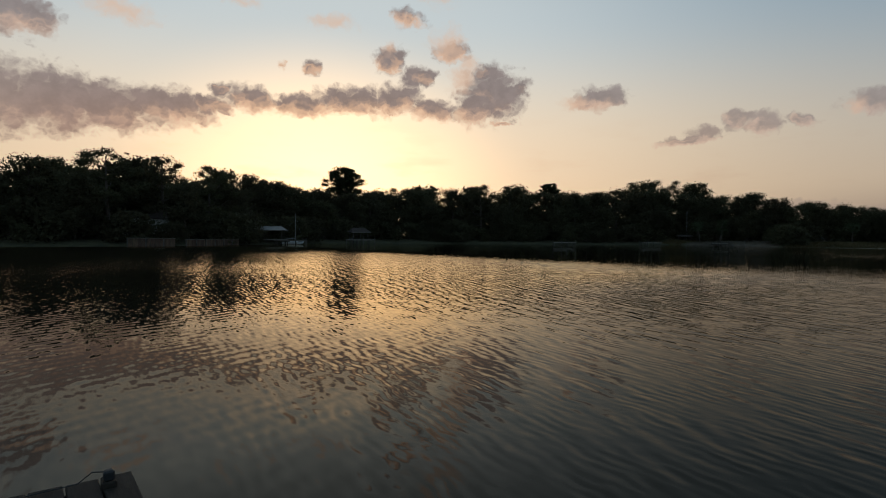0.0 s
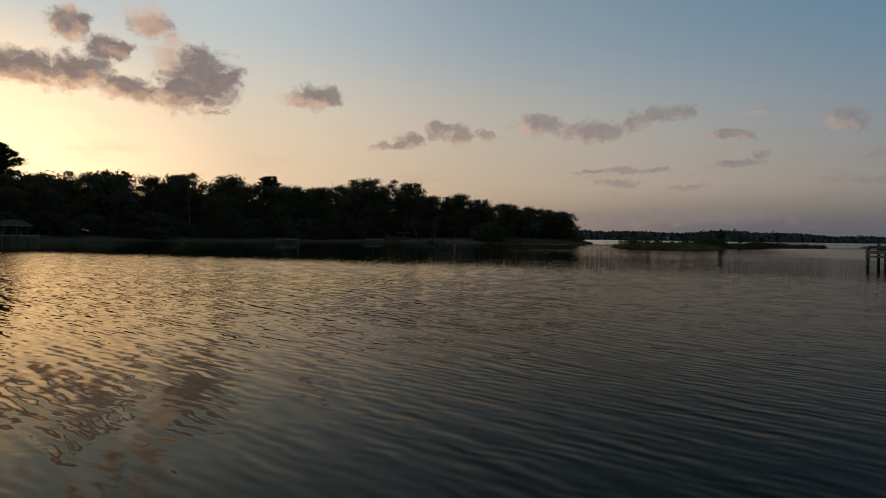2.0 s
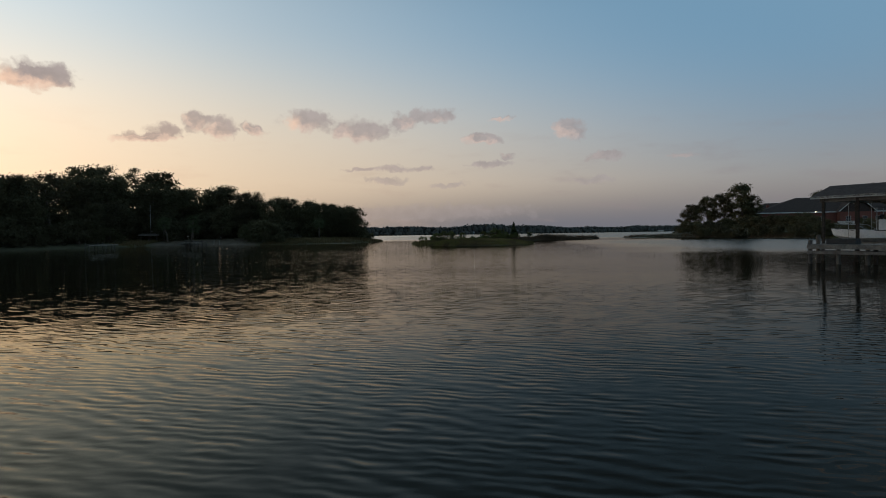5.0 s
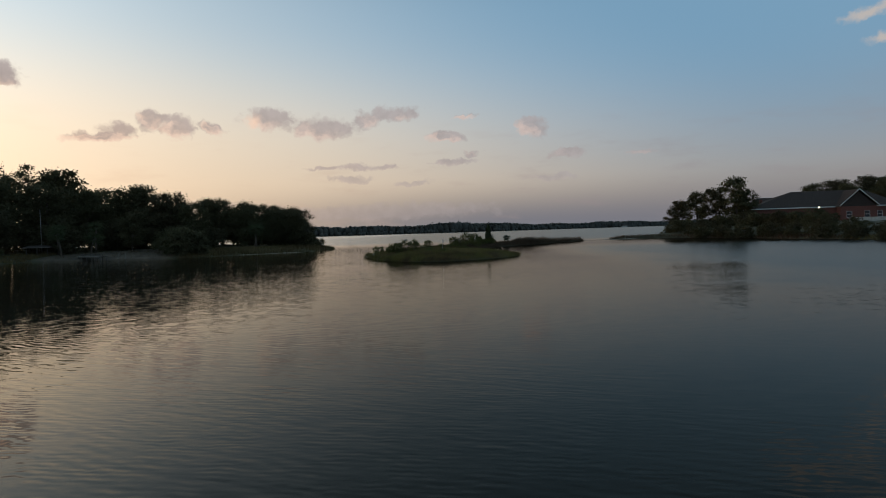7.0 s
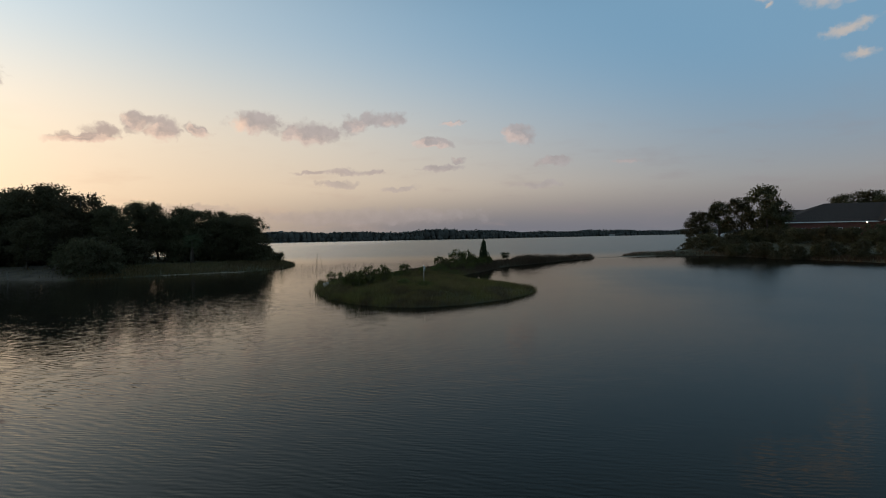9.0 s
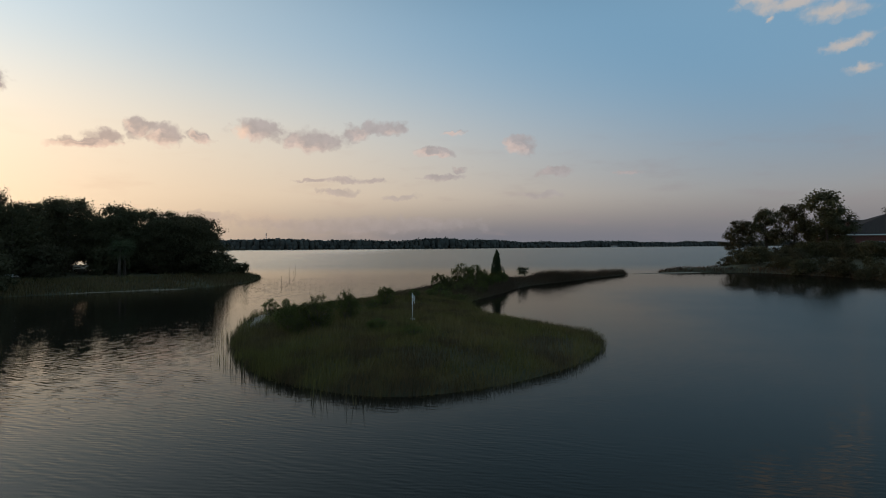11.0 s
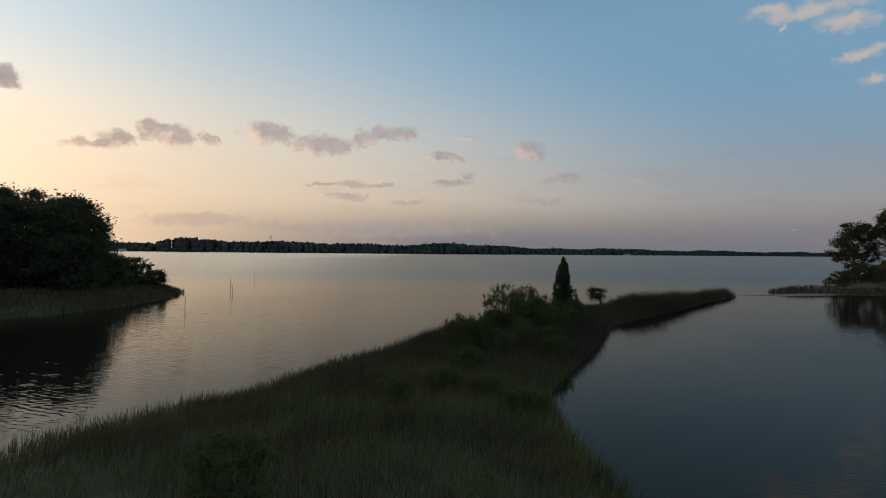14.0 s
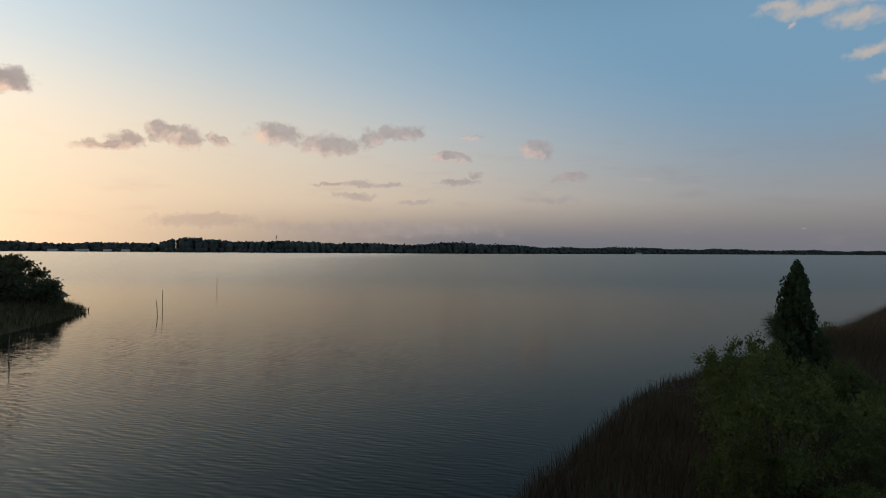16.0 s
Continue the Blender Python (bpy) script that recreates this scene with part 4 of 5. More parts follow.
# ---------------------------------------------------------------- island plants
def sprig_bush(seed, height, radius, stems, leaves, leaf):
    """A bush of forking stems, each ending in round clumps of small leaves."""
    rng = np.random.default_rng(seed)
    bm = bmesh.new()
    centres, spread = [], []
    for i in range(stems):
        ang, r = i * 2.39996 + rng.random(), math.sqrt((i + 0.3) / stems)
        h = height * (1 - 0.34 * r ** 2.5) * (0.84 + 0.24 * rng.random())
        x, y = math.cos(ang) * r * radius, math.sin(ang) * r * radius
        fork = (x * 0.7, y * 0.7, h * 0.6)
        tube([(x * 0.15, y * 0.15, -0.3), (x * 0.4, y * 0.4, h * 0.3), fork], [0.035, 0.025, 0.015], 4, bm)
        for k in range(3):
            q = rng.normal(size=3) * (0.11 * radius, 0.11 * radius, 0.05 * height)
            tip = (x + q[0], y + q[1], h * 0.93 + q[2])
            tube([fork, tip], [0.01, 0.004], 3, bm)
            centres.append(tip)
            s = 0.15 + 0.09 * rng.random()
            spread.append((s, s, s * 1.35))
        for k in range(3):
            t = 0.05 + 0.7 * rng.random()
            centres.append((x * (0.6 + 0.6 * t), y * (0.6 + 0.6 * t), h * (t + 0.06)))
            spread.append((0.26, 0.26, 0.28))
    v, f = crown_leaves(rng, centres, spread, leaves, leaf)
    return bm_mesh("stem", bm, M["bark"], True), mesh_np("foliage", v, f, M["shrub_leaf"])


BUSHES = [sprig_bush(70 + i, 2.6, 1.35, 26 + 3 * i, 30, 0.05) for i in range(3)]


def bush(i, x, y, height, wide=1.0, text="leafy green marsh shrub with clumped round tips", poly=ISLAND, top=0.95, slope=3.0):
    ob = thing("marsh_shrub", text, "shrub", group="shrubs on the island")
    s = height / 2.4
    ob.matrix_basis = pose(x, y, ground_at(poly, x, y, top, slope) - 0.05, 0, 0, x * 57 % 360) @ Matrix.Diagonal((s * wide, s * wide, s, 1))
    part("stem", BUSHES[i % 3][0], ob)
    part("foliage", BUSHES[i % 3][1], ob)


ISLAND_BUSHES = [
    (-11.2, 168.7, 2.2, 1.1), (-12.8, 168.2, 2.0, 1.15), (-9.6, 172.6, 2.2, 0.75), (-12.2, 166.3, 1.3, 1.3), (-7.3, 182.4, 1.9, 0.9), (-13.8, 170.4, 1.5, 1.1), (-17.5, 179.5, 1.5, 0.8), (-16.6, 181.5, 1.3, 0.6),
    (-6.9, 167.3, 0.9, 1.5), (-4.4, 164.5, 0.8, 1.6), (-8.2, 179.5, 1.0, 1.2), (-4.8, 192.5, 1.0, 1.2), (-1.6, 198.6, 1.2, 1.4), (0.4, 193.0, 1.0, 1.5), (-2.8, 195.0, 1.0, 1.4), (-1.0, 194.4, 1.0, 1.3),
]
NECK_BUSHES = [
    (-1.7, 200.5, 2.4, 0.8), (-0.7, 201.4, 2.0, 0.8), (1.9, 212.0, 3.0, 0.92), (0.9, 211.4, 1.7, 0.9), (4.4, 217.6, 2.8, 0.85), (5.6, 216.8, 2.1, 0.8), (3.2, 214.6, 2.0, 0.7), (3.4, 216.6, 1.8, 0.75),
    (5.2, 214.2, 1.7, 1.0), (7.4, 219.2, 1.8, 0.9), (8.8, 219.4, 2.0, 0.9), (20.6, 237.6, 1.6, 0.7), (2.8, 210.4, 1.2, 1.1), (7.6, 216.4, 1.6, 0.9),
]
LOW_BUSHES = [
    (2.4, 206.4, 1.4, 1.2), (4.6, 208.0, 1.3, 1.1), (5.9, 211.4, 1.4, 1.0), (-1.6, 208.6, 0.9, 1.1), (9.6, 222.2, 1.5, 0.9), (6.4, 221.0, 1.4, 1.0),
    (4.9, 212.8, 1.2, 1.3), (4.0, 204.0, 1.4, 1.1), (0.9, 204.2, 1.1, 1.2), (6.6, 217.6, 1.3, 1.2),
]
for i, (x, y, h, wd) in enumerate(ISLAND_BUSHES + NECK_BUSHES + LOW_BUSHES):
    bush(i, x, y, h, wd)


def cedar(x, y, height):
    """A narrow upright cedar: one trunk and a dense column of small sprays."""
    rng = np.random.default_rng(90)
    z0 = ground_at(ISLAND, x, y, 0.95, 3.0) - 0.1
    ob = thing("cedar_tree", "narrow dark green cedar tree on the grassy spit", "tree", (x, y, z0))
    bm = tube([(0, 0, -0.3), (0.03, 0.02, height * 0.5), (0.05, 0, height * 0.97)], [0.14, 0.08, 0.01], 7)
    n, centres, spread = 210, [], []
    for i in range(n):
        t = (i + 0.5) / n
        a = i * 2.39996
        ragged = 0.86 + 0.2 * math.sin(3 * a + 9 * t) + (0.34 if rng.random() < 0.2 else 0.0)
        r = 1.16 * (1 - t) ** 0.72 * min(1, 0.6 + 2.2 * t) * ragged * (0.35 + 0.7 * rng.random() ** 0.6)
        zz = height * (0.06 + 0.93 * t) + 0.25 * r
        c = (r * math.cos(a), r * math.sin(a), zz)
        centres.append(c)
        spread.append((0.16, 0.16, 0.42))
        if i % 5 == 0:
            tube([(0, 0, zz - 0.35 * r - 0.1), (c[0] * 0.95, c[1] * 0.95, zz)], [0.025, 0.006], 4, bm)
    part("trunk", bm, ob, mat=M["bark"], smooth=True)
    v, f = leaf_cards(rng, centres, spread, 75, 0.075, 1.6)
    part("foliage", mesh_np("foliage", v, f, M["cedar_leaf"]), ob)


cedar(8.3, 221.4, 5.3)


def frond(length, droop, leaflets, width):
    """One pleated palm leaf along +x."""
    v, f = [], []
    for i in range(leaflets):
        a = (i / (leaflets - 1) - 0.5) * 2.4
        for t in (0.0, 0.5, 1.0):
            r = length * (0.35 + 0.65 * t)
            x, y, z = r * math.cos(a * 0.9), r * math.sin(a * 0.9), -droop * t * t * length
            wv = width * (1 - t) + 0.004
            v += [(x + math.sin(a) * wv, y - math.cos(a) * wv, z), (x - math.sin(a) * wv, y + math.cos(a) * wv, z)]
        k = 6 * i
        f += [(k, k + 2, k + 3, k + 1), (k + 2, k + 4, k + 5, k + 3)]
    return np.array(v), np.array(f)


def palm(x, y, z, trunk_h, lean, crown_r, count, seed, text, group="palms", blown=False):
    rng = np.random.default_rng(seed)
    ob = thing("palm_tree", text, "tree", (x, y, z), group=group)
    top = Vector((lean[0], lean[1], trunk_h))
    bm = tube([(0, 0, -0.3), (lean[0] * 0.25, lean[1] * 0.25, trunk_h * 0.5), top], [0.045 * trunk_h + 0.06, 0.03 * trunk_h + 0.06, 0.03 * trunk_h + 0.06], 8)
    part("trunk", bm, ob, mat=M["bark"], smooth=True)
    v0, f0 = frond(crown_r, 0.28, 11, 0.03 + 0.012 * crown_r)
    for i in range(count):
        if blown and math.cos(i * 2.39996) > 0.1 and i % 3:
            continue
        m = Matrix.Translation(top) @ Euler((0, radians(45 - 120 * rng.random()), i * 2.39996 + rng.random() * 0.3), "XYZ").to_matrix().to_4x4()
        v = np.array([m @ Vector(p) for p in v0])
        part("frond", mesh_np("frond", v, f0, M["palm_leaf"]), ob)


palm(15.1, 232.4, ground_at(ISLAND, 15.1, 232.4, 0.95, 3.0) - 0.1, 1.9, (-0.55, 0.0), 1.25, 54, 5, "small leaning cabbage palm on the grassy spit", blown=True)
for i, (x, y, h, lx) in enumerate([(-100.5, 212, 5.6, -1.3), (-92.5, 211, 4.6, 0.8), (-96, 219, 6.8, 0.2), (-104, 216, 6.4, 0.3), (-56.7, 228, 5.0, 0.2), (-57.8, 232, 5.2, -0.3)]):
    palm(x, y, ground_at(LEFT, x, y, 2.6, 14.0) - 0.1, h, (lx, 0.2), 2.5, 34, 30 + i, "tall cabbage palm at the edge of the wood", "palms on the bank")


def dead_branches(x, y):
    rng = np.random.default_rng(33)
    ob = thing("dead_branch", "bare fallen branches at the water's edge", "branch", (x, y, 0.35))
    for i in range(9):
        a, r = radians(120 + 120 * rng.random()), 1.0 + 1.2 * rng.random()
        bm = tube([(0.3 * rng.random(), 0.3 * rng.random(), -0.25), (math.cos(a) * r * 0.5, math.sin(a) * r * 0.5, 0.35 + 0.3 * rng.random()), (math.cos(a) * r, math.sin(a) * r, 0.25 + 0.6 * rng.random())], [0.025, 0.016, 0.005], 5)
        part("twig", bm, ob, mat=M["bark"])


dead_branches(5.2, 222.6)


def twig_clump(x, y, height, seed):
    """A bare bush: thin twigs that spread from one root."""
    rng = np.random.default_rng(seed)
    ob = thing("bare_shrub", "leafless brown shrub with thin spreading twigs", "shrub", (x, y, ground_at(ISLAND, x, y, 0.95, 3.0) - 0.05))
    for i in range(22):
        a, r = rng.random() * math.tau, height * (0.2 + 0.6 * rng.random())
        h = height * (0.75 + 0.4 * rng.random())
        bm = tube([(0, 0, 0), (math.cos(a) * r * 0.35, math.sin(a) * r * 0.35, h * 0.55), (math.cos(a) * r, math.sin(a) * r, h)], [0.018, 0.012, 0.004], 4)
        part("twig", bm, ob, mat=M["bark"])


twig_clump(16.9, 233.6, 1.7, 41)
twig_clump(18.2, 234.6, 1.5, 42)


# ---------------------------------------------------------------- flag on the island
def flag(x, y):
    z = ground_at(ISLAND, x, y, 0.95, 3.0)
    ob = thing("flag_pole", "white plastic pole with a faded limp flag on a pipe frame", "flag", (x, y, z))
    part("pole", tube([(0, 0, 0.0), (0, 0, 2.25)], 0.021, 8), ob, mat=M["pvc"], smooth=True)
    part("finial", tube([(0, 0, 2.25), (0, 0, 2.29)], [0.028, 0.012], 8), ob, mat=M["pvc"], smooth=True)
    v, f = [], []
    for i in range(7):
        for j in range(9):
            s, t = i / 6, j / 8
            drop = 0.62 * (0.25 + 0.75 * s)
            v.append((0.02 + 0.20 * s * (1 - 0.35 * t), 0.035 * math.sin(7 * s + 3 * t) * s, 2.2 - 0.10 * s - t * drop - 0.12 * s * s))
    for i in range(6):
        for j in range(8):
            a = 9 * i + j
            f.append((a, a + 1, a + 10, a + 9))
    cloth = part("flag", mesh_np("flag", v, f, M["cloth"], True), ob, "limp pale weathered cloth")
    mod = cloth.modifiers.new("thick", "SOLIDIFY")
    mod.thickness = 0.004
    for dx, dy in ((0.14, 0), (-0.14, 0), (0, 0.14), (0, -0.14)):
        part("base_pipe", tube([(0, 0, 0.36), (dx * 1.0, dy * 1.0, 0.36)], 0.02, 7), ob, mat=M["pvc"], smooth=True)
        part("leg", tube([(dx, dy, -0.1), (dx, dy, 0.38)], 0.02, 7), ob, mat=M["pvc"], smooth=True)


flag(-4.5, 171.1)


# ---------------------------------------------------------------- stakes in the water
for x, y, h, lx in [(-32.6, 254.8, 1.5, -0.25), (-35.2, 260.9, 2.0, 0.0), (-39.9, 287.6, 2.1, 0.05), (-29.8, 232.1, 1.5, 0.04)]:
    ob = thing("stake", "thin weathered wooden stake standing in the water", "stake", (x, y, 0), group="stakes in the water")
    part("shaft", tube([(0, 0, -1.0), (lx * 0.6, 0, h * 0.6), (lx, 0.02, h)], [0.032, 0.03, 0.022], 7), ob, mat=M["piling"])


# ---------------------------------------------------------------- sand
def sand_patch(name, poly, step, top, slope, label):
    p = round_off(poly, 2)
    xs, ys = np.arange(p[:, 0].min() - 1, p[:, 0].max() + 1, step), np.arange(p[:, 1].min() - 1, p[:, 1].max() + 1, step)
    gx, gy = np.meshgrid(xs, ys)
    z, d = ground_height(p, gx, gy, top, slope)
    idx = np.arange(gx.size).reshape(gx.shape)
    q = np.stack([idx[:-1, :-1], idx[:-1, 1:], idx[1:, 1:], idx[1:, :-1]], -1).reshape(-1, 4)
    q = q[(d.ravel()[q] > -0.9).any(1)]
    used, inv = np.unique(q, return_inverse=True)
    ob = new(name, mesh_np(name, np.stack([gx.ravel(), gy.ravel(), z.ravel()], 1)[used], inv.reshape(-1, 4), M["sand"], True))
    return tagged(ob, label, "sand", kind="structure")


sand_patch("sandbar", [(42.5, 258.3), (47, 260.2), (52, 261.6), (56, 260.6), (61, 262.6), (66, 264.5), (66, 267), (60, 266), (54, 264.6), (50, 262.8), (44, 259.6)], 0.4, 0.22, 1.0, "pale low sandbar between the two spits")
def bare_sand(name, poly, land_poly, top, slope, step, mat, label):
    """Bare sand that follows the rise of the land."""
    xs, ys = np.arange(poly[:, 0].min() - 2, poly[:, 0].max() + 2, step), np.arange(poly[:, 1].min() - 2, poly[:, 1].max() + 2, step)
    gx, gy = np.meshgrid(xs, ys)
    d = inside(poly, gx, gy)
    z = ground_height(land_poly, gx, gy, top, slope)[0] + np.clip(0.10 + 0.12 * d, -0.6, 0.13) + 0.04 * wobble(gx, gy, 0.8)
    idx = np.arange(gx.size).reshape(gx.shape)
    q = np.stack([idx[:-1, :-1], idx[:-1, 1:], idx[1:, 1:], idx[1:, :-1]], -1).reshape(-1, 4)
    q = q[(d.ravel()[q] > -1.8).any(1)]
    used, inv = np.unique(q, return_inverse=True)
    ob = new(name, mesh_np(name, np.stack([gx.ravel(), gy.ravel(), z.ravel()], 1)[used], inv.reshape(-1, 4), mat, True))
    return tagged(ob, label, "sand", kind="structure")


bare_sand("sand_bank", CLEARING, LEFT, 2.6, 14.0, 0.7, M["bank_sand"], "pale sandy clearing that rises below the wood")
bare_sand("sand_beach", BEACH, ISLAND, 0.95, 3.0, 0.3, M["sand"], "narrow strip of pale sand on the island's shore")
sand_patch("sand_edge", [(-58, 211.7), (-50, 217.2), (-43, 220.7), (-42, 223), (-50, 220), (-58, 214.5)], 0.5, 0.18, 1.0, "thin strip of pale sand along the grass")


# ---------------------------------------------------------------- landing stages and boathouses
def piling(parent, x, y, top, r=0.13, name="piling"):
    part(name, tube([(x, y, -1.6), (x, y, top - 0.04), (x, y, top)], [r, r, r * 0.85], 10), parent, mat=M["piling"], smooth=False)


def deck(parent, x0, y0, x1, y1, z, along="x", board=0.14, gap=0.012, mat=None, thick=0.04):
    """Boards laid side by side between two corners, each one a piece; shared mesh."""
    mat = mat or M["wood"]
    length, width = (x1 - x0, y1 - y0) if along == "x" else (y1 - y0, x1 - x0)
    n = max(1, int(length / (board + gap)))
    size = (board, width, thick) if along == "x" else (width, board, thick)
    me = bm_mesh("board", box(size, bevel=0.006), mat)
    rnd = random.Random(int(abs(x0 * 10) + n))
    for i in range(n):
        s = (i + 0.5) * (board + gap)
        ob = new("board", me)
        ob.parent = parent
        ob.location = (x0 + s, (y0 + y1) / 2 + rnd.uniform(-0.015, 0.015), z - thick / 2) if along == "x" else ((x0 + x1) / 2 + rnd.uniform(-0.015, 0.015), y0 + s, z - thick / 2)


# the pier that the flight sets out from
near_pier = thing("pier", "weathered plank pier end with a capped wooden post", "pier")
deck(near_pier, 9.75, -4.0, 10.95, 7.1, 0.84, "y", 0.19, 0.014, M["wet_plank"])
for x in (9.82, 10.88):
    part("beam", box((0.05, 10.9, 0.2), (x, 1.55, 0.69), bevel=0.005), near_pier, mat=M["wet_plank"])
for y in (6.85, 3.7, 0.7, -2.5):
    for x in (9.93, 10.8):
        part("post", box((0.09, 0.09, 2.5), (x, y, -0.37), bevel=0.008), near_pier, mat=M["wet_plank"])
part("post_cap", box((0.066, 0.066, 0.07), (9.93, 6.85, 0.915), bevel=0.012), near_pier, "small dark cap on the post", M["dark"])
part("wire", tube([(9.9, 6.83, 0.93), (9.86, 6.76, 0.93), (9.83, 6.68, 0.86), (9.83, 6.4, 0.85)], 0.004, 6), near_pier, mat=M["dark"])


def gable_roof(parent, x0, y0, x1, y1, eave, ridge, over=0.5, thick=0.12, mat=None, hip=(0.0, 0.0), along="x"):
    """Two sloping slabs, with hipped ends where asked; the ridge runs along x or y."""
    mat = mat or M["shingle"]
    a0, a1, b0, b1 = (x0 - over, x1 + over, y0 - over, y1 + over) if along == "x" else (y0 - over, y1 + over, x0 - over, x1 + over)
    mid = (b0 + b1) / 2
    P = (lambda a, b, z: (a, b, z)) if along == "x" else (lambda a, b, z: (b, a, z))
    r0, r1 = a0 + hip[0], a1 - hip[1]
    planes = [[P(a0, b0, eave), P(a1, b0, eave), P(r1, mid, ridge), P(r0, mid, ridge)], [P(a1, b1, eave), P(a0, b1, eave), P(r0, mid, ridge), P(r1, mid, ridge)]]
    if hip[0]:
        planes.append([P(a0, b1, eave), P(a0, b0, eave), P(r0, mid, ridge)])
    if hip[1]:
        planes.append([P(a1, b0, eave), P(a1, b1, eave), P(r1, mid, ridge)])
    for pl in planes:
        bm = bmesh.new()
        lo = [bm.verts.new(p) for p in pl]
        hi = [bm.verts.new((p[0], p[1], p[2] + thick)) for p in pl]
        bm.faces.new(lo)
        bm.faces.new(hi)
        for i in range(len(pl)):
            j = (i + 1) % len(pl)
            bm.faces.new((lo[i], lo[j], hi[j], hi[i]))
        part("roof_slope", bm, parent, mat=mat)


def fascia(parent, p, q, h=0.22, t=0.05, mat=None, name="fascia"):
    p, q = Vector(p), Vector(q)
    d = q - p
    side = Vector((0, 0, 1)).cross(d).normalized() * t * 0.5
    bm = bmesh.new()
    vs = [bm.verts.new(c) for c in (p - side, p + side, q + side, q - side)]
    up = [bm.verts.new(v.co + Vector((0, 0, h))) for v in vs]
    bm.faces.new(vs)
    bm.faces.new(up)
    for i in range(4):
        bm.faces.new((vs[i], vs[(i + 1) % 4], up[(i + 1) % 4], up[i]))
    part(name, bm, parent, mat=mat or M["white"])


# boathouse: its own axes, x along the front, y away from the open water
bh = thing("boathouse", "open boathouse on pilings with a dark shingle roof", "boathouse", (22.65, 85.95, 0), -53.9)
for x in (0.75, 3.1, 6.2, 9.3):
    for y in (0.35, 6.3):
        part("roof_post", box((0.2, 0.2, 6.4), (x, y, 1.8), bevel=0.012), bh, mat=M["wet_plank"])
gable_roof(bh, 0.5, 0.5, 9.6, 6.2, 5.0, 6.0, 0.55, 0.12)
for y in (-0.03, 6.73):
    fascia(bh, (-0.05, y, 4.93), (10.15, y, 4.93), 0.2, 0.04, M["stucco"])
for x in (0.75, 9.3):
    part("tie_beam", box((0.16, 6.2, 0.25), (x, 3.35, 4.85), bevel=0.01), bh, mat=M["wood"])
for y in (0.35, 6.3):
    part("header_beam", box((9.0, 0.16, 0.28), (5.0, y, 4.8), bevel=0.01), bh, mat=M["wood"])
deck(bh, 1.6, -4.2, 9.6, -2.6, 1.42, "x", 0.14)
deck(bh, 0.9, -0.3, 9.6, 0.75, 1.42, "x", 0.14)
deck(bh, 8.1, -2.6, 9.6, 6.6, 1.40, "y", 0.14)
for y in (-4.22, -2.6):
    part("stringer", box((8.0, 0.05, 0.28), (5.6, y, 1.23), bevel=0.005), bh, mat=M["wood"])
    part("lower_stringer", box((8.0, 0.05, 0.22), (5.6, y, 0.83), bevel=0.005), bh, mat=M["wood"])
part("end_stringer", box((0.05, 1.6, 0.28), (1.6, -3.4, 1.23), bevel=0.005), bh, mat=M["wood"])
for x, y, t in [(1.75, -4.05, 1.75), (1.75, -2.8, 2.1), (3.6, -4.05, 1.4), (5.4, -4.05, 1.4), (7.2, -4.05, 1.9), (5.4, -2.8, 1.4), (8.4, -2.8, 1.4), (8.4, 2.6, 1.4), (9.4, 2.6, 1.4)]:
    piling(bh, x, y, t, 0.14)
part("locker", box((1.9, 0.8, 0.4), (3.6, -3.3, 1.62), bevel=0.03), bh, "dark low deck box", M["dark"])
part("back_wall", box((5.6, 0.08, 2.6), (6.5, 6.5, 3.3), bevel=0.0), bh, "dark board wall behind the boat", M["piling"])


def hull(length, beam, depth, mat, parent, name="hull"):
    """A boat's hull: ribs from stern to bow, with keel, chine and gunwale."""
    bm = bmesh.new()
    rings = []
    n = 12
    for i in range(n + 1):
        t = i / n
        wv = beam * 0.5 * (1 - max(0, (t - 0.45) / 0.55) ** 2.2)
        wv = max(wv, 0.02)
        sheer = depth * (1 + 0.22 * t * t)
        keel = depth * 0.55 * max(0, (t - 0.6) / 0.4) ** 2.2
        x = length * t
        ring = [(x, -wv, sheer), (x - 0.02 * length * t, -wv * 0.86, depth * 0.42 + keel * 0.5), (x - 0.04 * length * t, 0, keel), (x - 0.02 * length * t, wv * 0.86, depth * 0.42 + keel * 0.5), (x, wv, sheer), (x, wv * 0.8, sheer - 0.03), (x, -wv * 0.8, sheer - 0.03)]
        rings.append([bm.verts.new(p) for p in ring])
    for a, b in zip(rings, rings[1:]):
        for k in range(7):
            bm.faces.new((a[k], a[(k + 1) % 7], b[(k + 1) % 7], b[k]))
    bm.faces.new(rings[0][::-1])
    bm.faces.new(rings[-1])
    return part(name, bm, parent, mat=mat, smooth=False)


boat = thing("motor_boat", "white open motor boat hanging in a boat lift", "boat", (0, 0, 0))
boat.matrix_basis = bh.matrix_basis @ pose(7.0, 3.0, 1.4, 0, 0, 180)
hull(6.8, 2.3, 0.95, M["hull"], boat)
part("rub_rail", tube([(0.1, -1.16, 0.93), (3.0, -1.16, 0.96), (5.0, -0.86, 1.02), (6.3, -0.3, 1.12), (6.75, 0, 1.16), (6.3, 0.3, 1.12), (5.0, 0.86, 1.02), (3.0, 1.16, 0.96), (0.1, 1.16, 0.93)], 0.035, 6), boat, mat=M["dark"])
part("console", box((0.9, 0.9, 0.95), (2.9, 0, 1.35), bevel=0.06), boat, mat=M["hull"])
part("windscreen", box((0.03, 0.85, 0.45), (3.32, 0, 2.0), (0, -22, 0), bevel=0.005), boat, mat=M["glass"])
part("seat", box((0.6, 1.0, 0.6), (1.7, 0, 1.2), bevel=0.06), boat, mat=M["canvas"])
